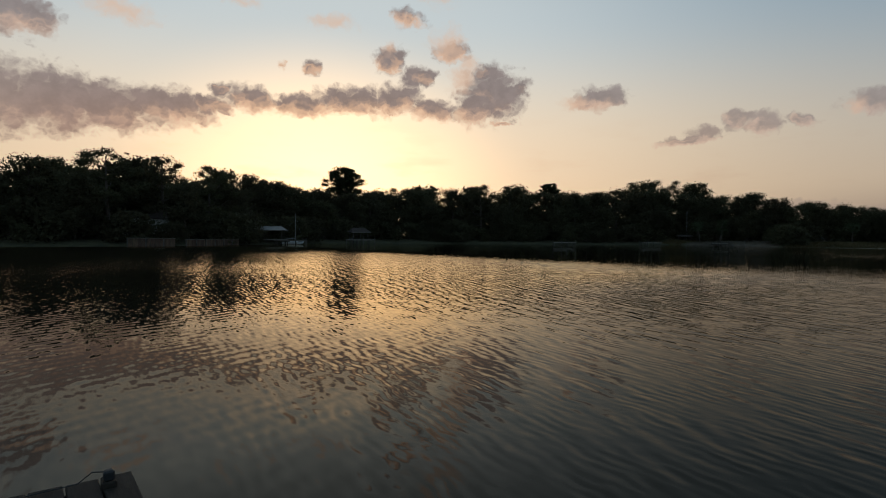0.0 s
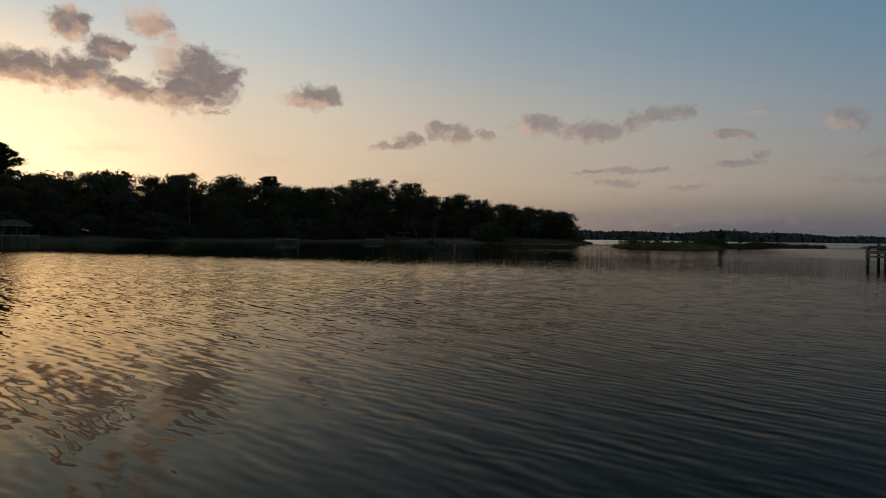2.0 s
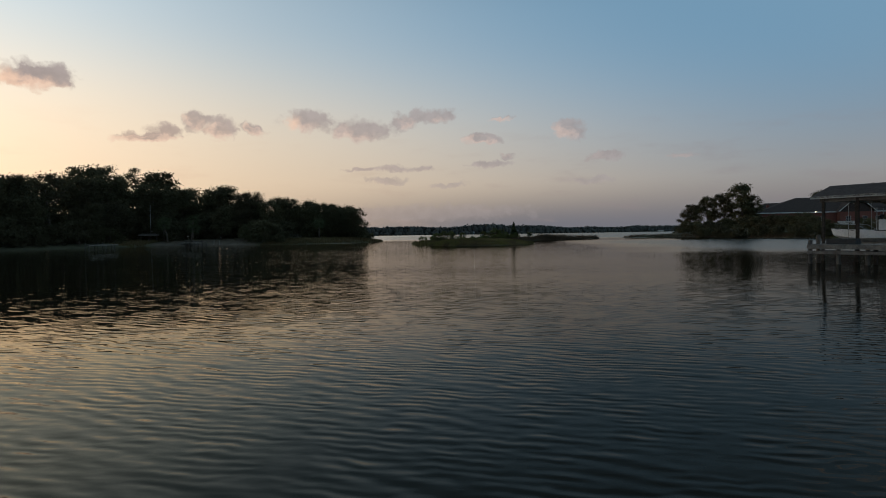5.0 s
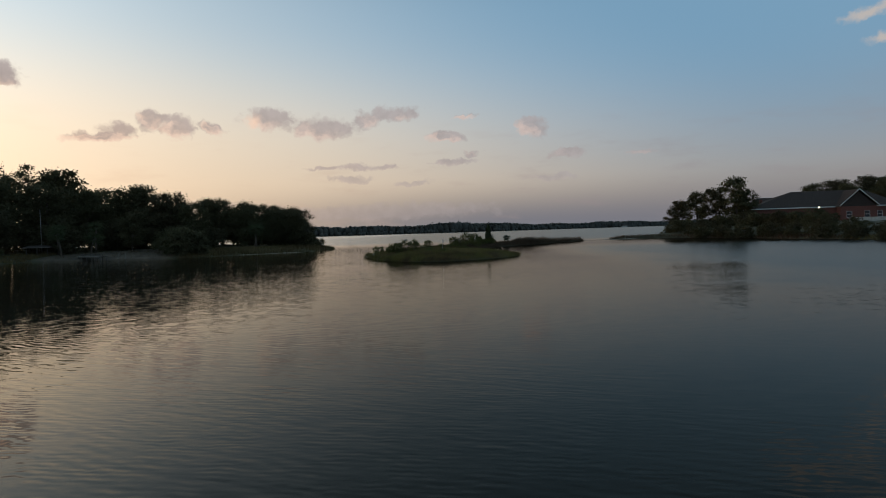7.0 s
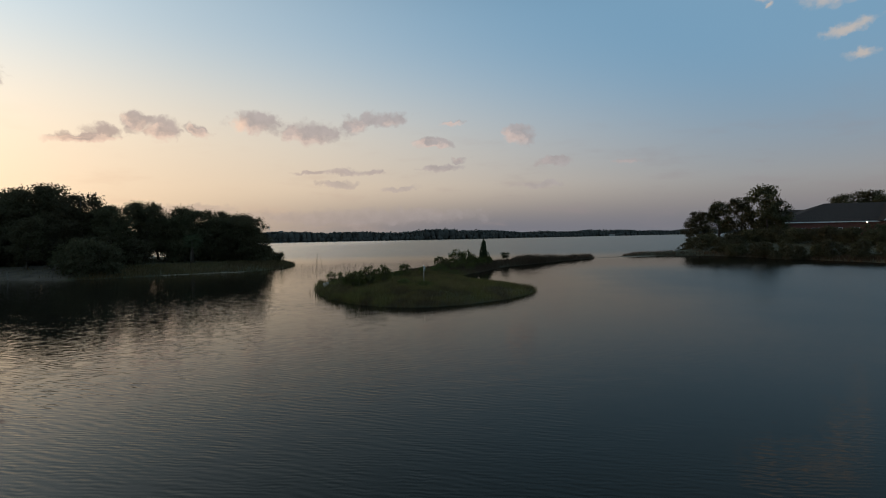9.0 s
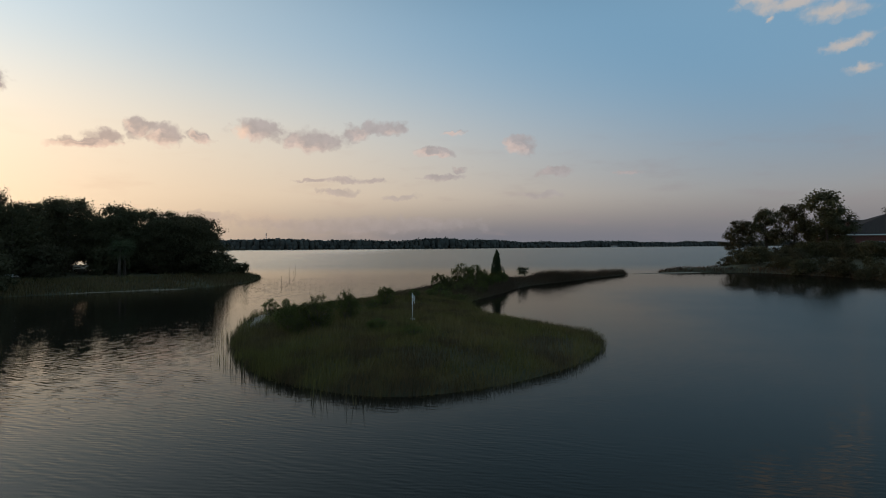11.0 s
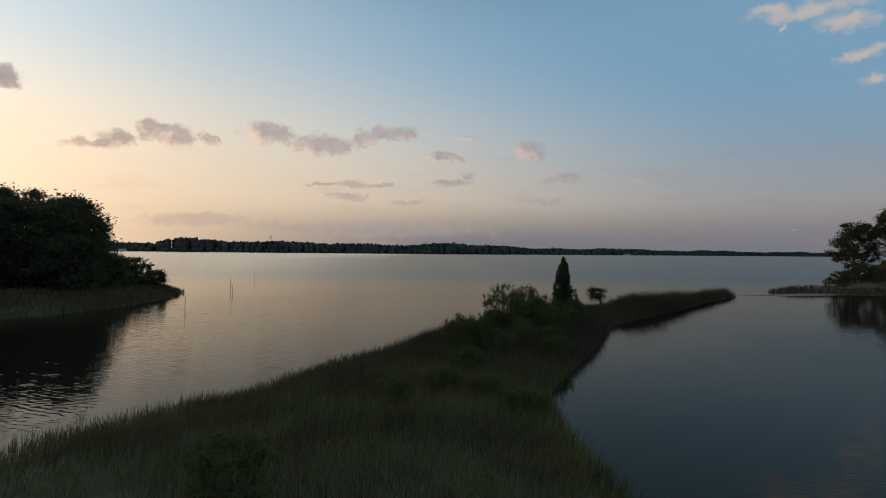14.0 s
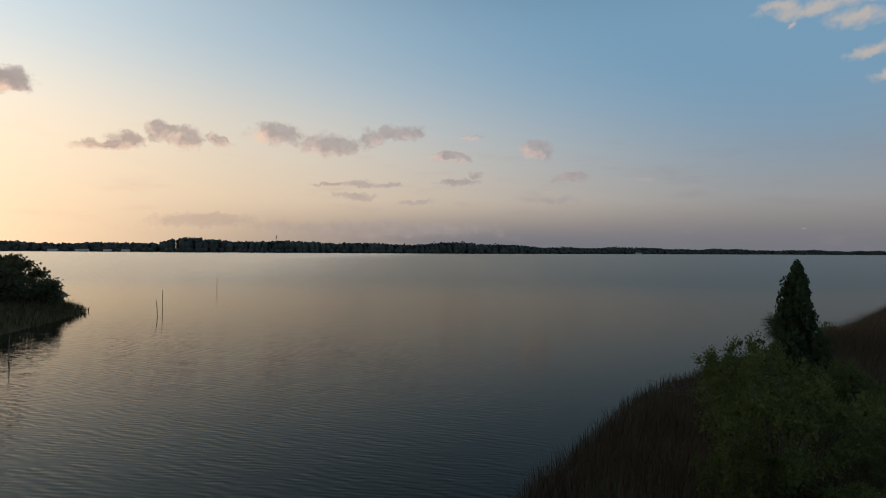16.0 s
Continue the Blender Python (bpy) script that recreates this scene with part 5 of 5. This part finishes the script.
for x, y in ((2.3, -0.6), (2.3, 0.6), (3.4, -0.6), (3.4, 0.6)):
    part("top_pole", tube([(x, y, 0.9), (x * 0.98 + 0.06, y, 2.75)], 0.025, 6), boat, mat=M["steel"])
part("canopy", box((1.9, 1.6, 0.06), (2.85, 0, 2.78), bevel=0.02), boat, mat=M["canvas"])
for y in (-0.9, 0.9):
    part("bow_rail", tube([(3.9, y * 1.05, 1.0), (4.6, y * 1.0, 1.45), (5.8, y * 0.55, 1.5), (6.55, 0, 1.55)], 0.018, 6), boat, mat=M["steel"])
part("outboard", box((0.45, 0.4, 0.9), (-0.25, 0, 0.95), (0, 8, 0), bevel=0.08), boat, mat=M["dark"])
for i in range(3):
    part("rod", tube([(1.9, -0.5 + 0.5 * i, 1.3), (1.2, -0.55 + 0.55 * i, 3.0)], [0.015, 0.006], 5), boat, mat=M["steel"])

lift = thing("boat_lift", "steel boat lift with cables under the roof", "boat lift")
lift.matrix_basis = bh.matrix_basis @ pose(0, 0, 0)
for x in (2.2, 6.6):
    part("cradle_beam", box((0.14, 4.6, 0.18), (x, 3.0, 1.3), bevel=0.01), lift, mat=M["steel"])
    for y in (1.1, 5.3):
        part("cable", tube([(x, y, 1.36), (x, y, 4.75)], 0.018, 5), lift, mat=M["steel"])
for y in (2.4, 3.6):
    part("bunk", box((5.2, 0.12, 0.12), (4.2, y, 1.42), bevel=0.01), lift, mat=M["wood"])
for x in (2.2, 6.6):
    part("drive_shaft", tube([(x, 0.9, 4.72), (x, 5.5, 4.72)], 0.03, 6), lift, mat=M["steel"])


# ---------------------------------------------------------------- house on the right bank
house = thing("house", "red brick house with a dark hipped roof and white eaves", "house", (117, 289, 4.0), -11)


def wall_with_windows(parent, width, height, at, turn, windows, mat, thick=0.3):
    """A wall with real openings; each has a frame and a pane."""
    m = pose(*at, 0, 0, turn)
    xs = sorted({0.0, width, *[w0 for w0, *_ in windows], *[w0 + ww for w0, _, ww, _ in windows]})
    zs = sorted({0.0, height, *[z0 for _, z0, _, _ in windows], *[z0 + hh for _, z0, _, hh in windows]})
    bm = bmesh.new()
    for xa, xb in zip(xs, xs[1:]):
        for za, zb in zip(zs, zs[1:]):
            cx, cz = (xa + xb) / 2, (za + zb) / 2
            if not any(w0 < cx < w0 + ww and z0 < cz < z0 + hh for w0, z0, ww, hh in windows):
                box((xb - xa, thick, zb - za), (cx, 0, cz), bevel=0, bm=bm)
    bmesh.ops.transform(bm, matrix=m, verts=bm.verts)
    part("wall", bm, parent, mat=mat)
    for w0, z0, ww, hh in windows:
        fr = bmesh.new()
        for sx in (0.04, ww - 0.04):
            box((0.08, 0.12, hh), (w0 + sx, -0.06, z0 + hh / 2), bevel=0, bm=fr)
        for sz in (0.04, hh / 2, hh - 0.04):
            box((ww - 0.16, 0.1, 0.08), (w0 + ww / 2, -0.06, z0 + sz), bevel=0, bm=fr)
        bmesh.ops.transform(fr, matrix=m, verts=fr.verts)
        win = part("window", fr, parent, mat=M["white"])
        gl = box((ww - 0.1, 0.02, hh - 0.1), (w0 + ww / 2, 0.02, z0 + hh / 2), bevel=0)
        bmesh.ops.transform(gl, matrix=m, verts=gl.verts)
        part("pane", gl, win, mat=M["glass"])


wall_with_windows(house, 52, 5.4, (0, 0.5, 0), 0, [(6, 1.2, 1.6, 2.4), (9.5, 0.2, 2.4, 3.4), (14, 1.2, 1.6, 2.4), (17.5, 1.2, 1.6, 2.4), (22, 0.2, 2.4, 3.4), (44, 1.2, 1.8, 2.4), (48, 1.2, 1.6, 2.4)], M["brick"])
wall_with_windows(house, 16, 5.4, (0.15, 16.5, 0), -90, [(4, 1.2, 1.6, 2.4), (10, 1.2, 1.6, 2.4)], M["brick"])
part("wall", box((0.3, 16, 5.4), (51.85, 8.5, 2.7), bevel=0), house, mat=M["brick"])
part("wall", box((52, 0.3, 5.4), (26, 16.7, 2.7), bevel=0), house, mat=M["brick"])
gable_roof(house, 0, 0.4, 52, 16.6, 5.5, 11.9, 0.7, 0.18, M["shingle"], hip=(18.0, 10.0))
fascia(house, (-0.7, -0.33, 5.3), (52.7, -0.33, 5.3), 0.34, 0.06)
fascia(house, (-0.73, 17.3, 5.3), (-0.73, -0.3, 5.3), 0.34, 0.06)
wall_with_windows(house, 12, 5.4, (30, -3.0, 0), 0, [(2, 1.2, 1.8, 2.4), (8, 1.2, 1.8, 2.4)], M["brick"])
for x in (30.15, 41.85):
    part("wall", box((0.3, 3.2, 5.4), (x, -1.3, 2.7), bevel=0), house, mat=M["brick"])
gable_roof(house, 30, -3.2, 42, 8.0, 5.5, 11.6, 0.6, 0.18, M["shingle"], along="y")
bm = bmesh.new()
tri = [bm.verts.new(p) for p in ((30, -3.0, 5.4), (42, -3.0, 5.4), (36, -3.0, 11.0))]
tri2 = [bm.verts.new((v.co.x, v.co.y + 0.25, v.co.z)) for v in tri]
bm.faces.new(tri)
bm.faces.new(tri2)
for i in range(3):
    bm.faces.new((tri[i], tri[(i + 1) % 3], tri2[(i + 1) % 3], tri2[i]))
part("gable", bm, house, mat=M["shingle"])
fascia(house, (29.35, -3.84, 5.45), (36, -3.84, 11.6), 0.3, 0.06)
fascia(house, (42.65, -3.84, 5.45), (36, -3.84, 11.6), 0.3, 0.06)
gable_roof(house, 1.0, 6.5, 16, 19.5, 5.5, 10.1, 0.6, 0.16, M["shingle"], hip=(6.0, 0.0))
part("chimney", box((0.9, 0.9, 2.2), (6.5, 9, 8.4), bevel=0.02), house, mat=M["brick"])

yard_lamp = thing("yard_lamp", "lit lamp on a dark post before the house", "lamp", (125.6, 262.2, 3.9))
part("post", tube([(0, 0, -0.3), (0, 0, 4.8)], [0.08, 0.05], 8), yard_lamp, mat=M["dark"])
part("bulb", tube([(0, 0, 4.78), (0, 0, 4.95), (0, 0, 5.2), (0, 0, 5.3)], [0.05, 0.10, 0.10, 0.05], 10), yard_lamp, "glowing warm lamp head", M["bulb"])
part("cap", tube([(0, 0, 5.3), (0, 0, 5.42)], [0.3, 0.05], 10), yard_lamp, mat=M["dark"])
low_wall = thing("garden_wall", "low pale garden wall on the bank", "wall", (128, 240, 3.8), -20)
part("wall", box((14, 0.4, 1.4), (0, 0, 0.5), bevel=0.02), low_wall, mat=M["stucco"])
part("coping", box((14.2, 0.55, 0.12), (0, 0, 1.26), bevel=0.02), low_wall, mat=M["stucco"])


# ---------------------------------------------------------------- along the wooded bank
def sailboat(x, y, turn):
    ob = thing("sailboat", "small white sailboat with a bare mast, moored", "boat", (x, y, -0.25), turn)
    hull(5.6, 1.9, 0.8, M["hull"], ob)
    part("cabin", box((1.9, 1.1, 0.4), (3.1, 0, 1.0), bevel=0.1), ob, mat=M["hull"])
    for yy in (-0.56, 0.56):
        part("cabin_window", box((1.2, 0.02, 0.14), (3.1, yy, 1.05), bevel=0), ob, mat=M["glass"])
    part("mast", tube([(3.5, 0, 0.8), (3.5, 0, 8.2)], [0.055, 0.035], 8), ob, mat=M["steel"])
    part("boom", tube([(3.45, 0, 1.65), (1.0, 0, 1.6)], 0.04, 7), ob, mat=M["steel"])
    part("furled_sail", tube([(3.3, 0, 1.78), (2.2, 0, 1.76), (1.1, 0, 1.72)], [0.09, 0.11, 0.06], 8), ob, mat=M["canvas"])
    for q in ((5.5, 0, 0.95), (0.1, 0, 0.85), (3.3, 0.9, 0.85), (3.3, -0.9, 0.85)):
        part("stay", tube([q, (3.5, 0, 8.0)], 0.008, 4), ob, mat=M["steel"])


sailboat(-128.6, 60.0, 62)


def small_boathouse(x, y, turn, w, d, eave, ridge, roof, text, deck_z=1.3):
    ob = thing("boathouse", text, "boathouse", (x, y, 0), turn)
    for i in range(3):
        for yy in (0.2, d - 0.2):
            part("roof_post", box((0.18, 0.18, eave + 1.5), (0.3 + i * (w - 0.6) / 2, yy, (eave - 1.5) / 2), bevel=0.01), ob, mat=M["piling"])
    gable_roof(ob, 0, 0, w, d, eave, ridge, 0.5, 0.1, roof, hip=(1.2, 1.2))
    fascia(ob, (-0.5, -0.53, eave - 0.06), (w + 0.5, -0.53, eave - 0.06), 0.16, 0.04, M["wood"])
    deck(ob, -2.5, -1.4, w + 1.5, -0.2, deck_z, "x", 0.28, 0.02)
    part("stringer", box((w + 4, 0.06, 0.25), (w / 2 - 0.5, -1.42, deck_z - 0.17), bevel=0.005), ob, mat=M["wood"])
    for i in range(6):
        piling(ob, -2.3 + i * (w + 3.6) / 5, -1.3, deck_z + (0.5 if i % 2 else 0.0), 0.13)
    return ob


small_boathouse(-130, 51.3, 62, 9.0, 5.0, 3.5, 4.5, M["metal_roof"], "low boathouse with a pale roof on dark posts")
small_boathouse(-134.5, 83.5, 80, 5.0, 4.0, 3.3, 4.6, M["shingle"], "small roofed dock with white posts over the water")
small_boathouse(-109, 211.0, 25, 5.0, 3.6, 3.4, 3.9, M["shingle"], "small boat shelter on posts at the wooded bank", 1.1)


def bulkhead(x0, y0, x1, y1, top, text, name="bulkhead"):
    """A retaining wall of upright planks with a cap rail, each plank a piece."""
    n = int(math.hypot(x1 - x0, y1 - y0) / 0.42)
    turn = math.degrees(math.atan2(y1 - y0, x1 - x0))
    ob = thing(name, text, "retaining wall", (x0, y0, 0), turn)
    me = bm_mesh("plank", box((0.38, 0.07, top + 1.2), bevel=0.012), M["bulkhead"])
    length = math.hypot(x1 - x0, y1 - y0)
    for i in range(n):
        p = new("plank", me)
        p.parent = ob
        p.location = ((i + 0.5) * length / n, 0.02 * math.sin(i * 2.1), (top - 1.2) / 2)
    part("cap_rail", box((length + 0.2, 0.3, 0.08), (length / 2, 0, top + 0.04), bevel=0.01), ob, mat=M["wood"])
    for i in range(int(length / 3) + 1):
        piling(ob, i * 3.0, -0.18, top + 0.15, 0.11)


M["bulkhead"] = surface("reddish_planks", (0.07, 0.042, 0.028), (0.14, 0.085, 0.055), 0.85, 2.0, bump=0.008, stretch=(1, 1, 0.3), vary=0.2)
bulkhead(-102.9, 21.5, -102.7, 29.5, 1.5, "reddish plank retaining wall along the water")
bulkhead(-103.6, 31.5, -115, 45, 1.3, "dark plank retaining wall along the water")


def jetty(x, y, turn, length, width, z, text):
    ob = thing("jetty", text, "jetty", (x, y, 0), turn)
    deck(ob, 0, -width / 2, length, width / 2, z, "x", 0.2, 0.015)
    for yy in (-width / 2, width / 2):
        part("stringer", box((length, 0.06, 0.24), (length / 2, yy, z - 0.18), bevel=0.005), ob, mat=M["wood"])
    for i in range(int(length / 2.6) + 1):
        for yy in (-width / 2 + 0.1, width / 2 - 0.1):
            piling(ob, min(length - 0.1, 0.1 + i * 2.6), yy, z + (0.55 if (i + (yy > 0)) % 2 else 0.02), 0.12)
    return ob


jetty(-94, 209.5, -38, 13, 1.6, 1.1, "low wooden jetty on posts with pale worn piles")
jetty(-106.5, 183, 74, 9, 1.4, 1.0, "low wooden jetty along the wooded bank")
jetty(-117, 149.5, 70, 8, 1.4, 0.9, "low wooden jetty along the wooded bank")
jetty(-127, 57.5, 62, 8, 1.3, 1.1, "wooden walkway on posts beside the moored boat")

mast = thing("flag_mast", "tall thin white mast with a cross-arm beside a boat shelter", "mast", (-108.8, 216.9, ground_at(LEFT, -108.8, 216.9, 2.6, 14.0)))
part("pole", tube([(0, 0, -0.3), (0, 0, 11.6)], [0.09, 0.045], 8), mast, mat=M["steel"])
part("cross_arm", box((2.4, 0.1, 0.1), (0, 0, 3.0), bevel=0.01), mast, mat=M["steel"])
lamp_post = thing("lamp_post", "pale unlit lamp post on the bank", "lamp", (-120, 44, ground_at(LEFT, -120, 44, 2.6, 14.0)))
part("post", tube([(0, 0, -0.3), (0, 0, 3.4)], [0.07, 0.05], 8), lamp_post, mat=M["white"])
part("lamp_head", tube([(0, 0, 3.4), (0, 0, 3.75)], [0.14, 0.1], 8), lamp_post, mat=M["white"])
for x, y, l in ((-83.5, 206.8, 0.5), (-81.2, 206.2, -0.15)):
    ob = thing("stump_post", "short pale leaning post on the sandy bank", "post", (x, y, 0.2), group="pale posts on the bank")
    part("shaft", tube([(0, 0, -0.5), (l * 0.5, 0, 0.8), (l, 0, 1.4)], [0.13, 0.11, 0.09], 8), ob, mat=M["wood"])
canoe = thing("canoe", "pale upturned canoe lying on the bank", "boat", (-74, 222.5, ground_at(LEFT, -74, 222.5, 2.6, 14.0) + 0.72))
canoe.matrix_basis = canoe.matrix_basis @ pose(0, 0, 0, 180, 0, 20)
hull(3.6, 0.85, 0.6, M["hull"], canoe)
cottage = thing("house", "pale house half hidden among the trees", "house", (-122, 24, 2.0), 92)
wall_with_windows(cottage, 8, 3.6, (0, 0, 0), 0, [(1.2, 1.0, 1.2, 1.5), (3.4, 0.1, 1.1, 2.2), (5.6, 1.0, 1.2, 1.5)], M["stucco"])
part("wall", box((8, 0.3, 3.6), (4, 6, 1.8), bevel=0), cottage, mat=M["stucco"])
for x in (0.15, 7.85):
    part("wall", box((0.3, 5.7, 3.6), (x, 3, 1.8), bevel=0), cottage, mat=M["stucco"])
gable_roof(cottage, 0, 0, 8, 6, 3.6, 5.4, 0.5, 0.12)

# far shore: mast and houses
radio = thing("radio_mast", "distant lattice radio mast above the far woods", "mast", (-459, 1767, 0))
for sx, sy in ((-1, -1), (1, -1), (0, 1)):
    part("leg", tube([(sx * 1.6, sy * 1.6, 0), (sx * 0.9, sy * 0.9, 46)], 0.28, 5), radio, mat=M["steel"])
for i in range(8):
    part("rung", box((3.0 - i * 0.12, 0.3, 0.3), (0, -1.4 + i * 0.05, 4 + i * 5.4), bevel=0), radio, mat=M["steel"])
for i, z in enumerate((41, 45)):
    part("antenna", box((5.0, 1.0, 1.6), (0, 0, z), bevel=0.1), radio, mat=M["white"])
for i, (x, y, wd) in enumerate([(-855, 1428, 18), (-800, 1434, 26), (-742, 1440, 14), (-706, 1446, 16), (690, 2210, 22)]):
    ob = thing("far_house", "distant white house on the far shore", "house", (x, y, 0.5), 5 * i, group="houses on the far shore")
    part("wall", box((wd, 8, 5), (wd / 2, 4, 2.5), bevel=0.1), ob, mat=M["stucco"])
    gable_roof(ob, 0, 0, wd, 8, 5, 9, 0.6, 0.3, M["shingle"])
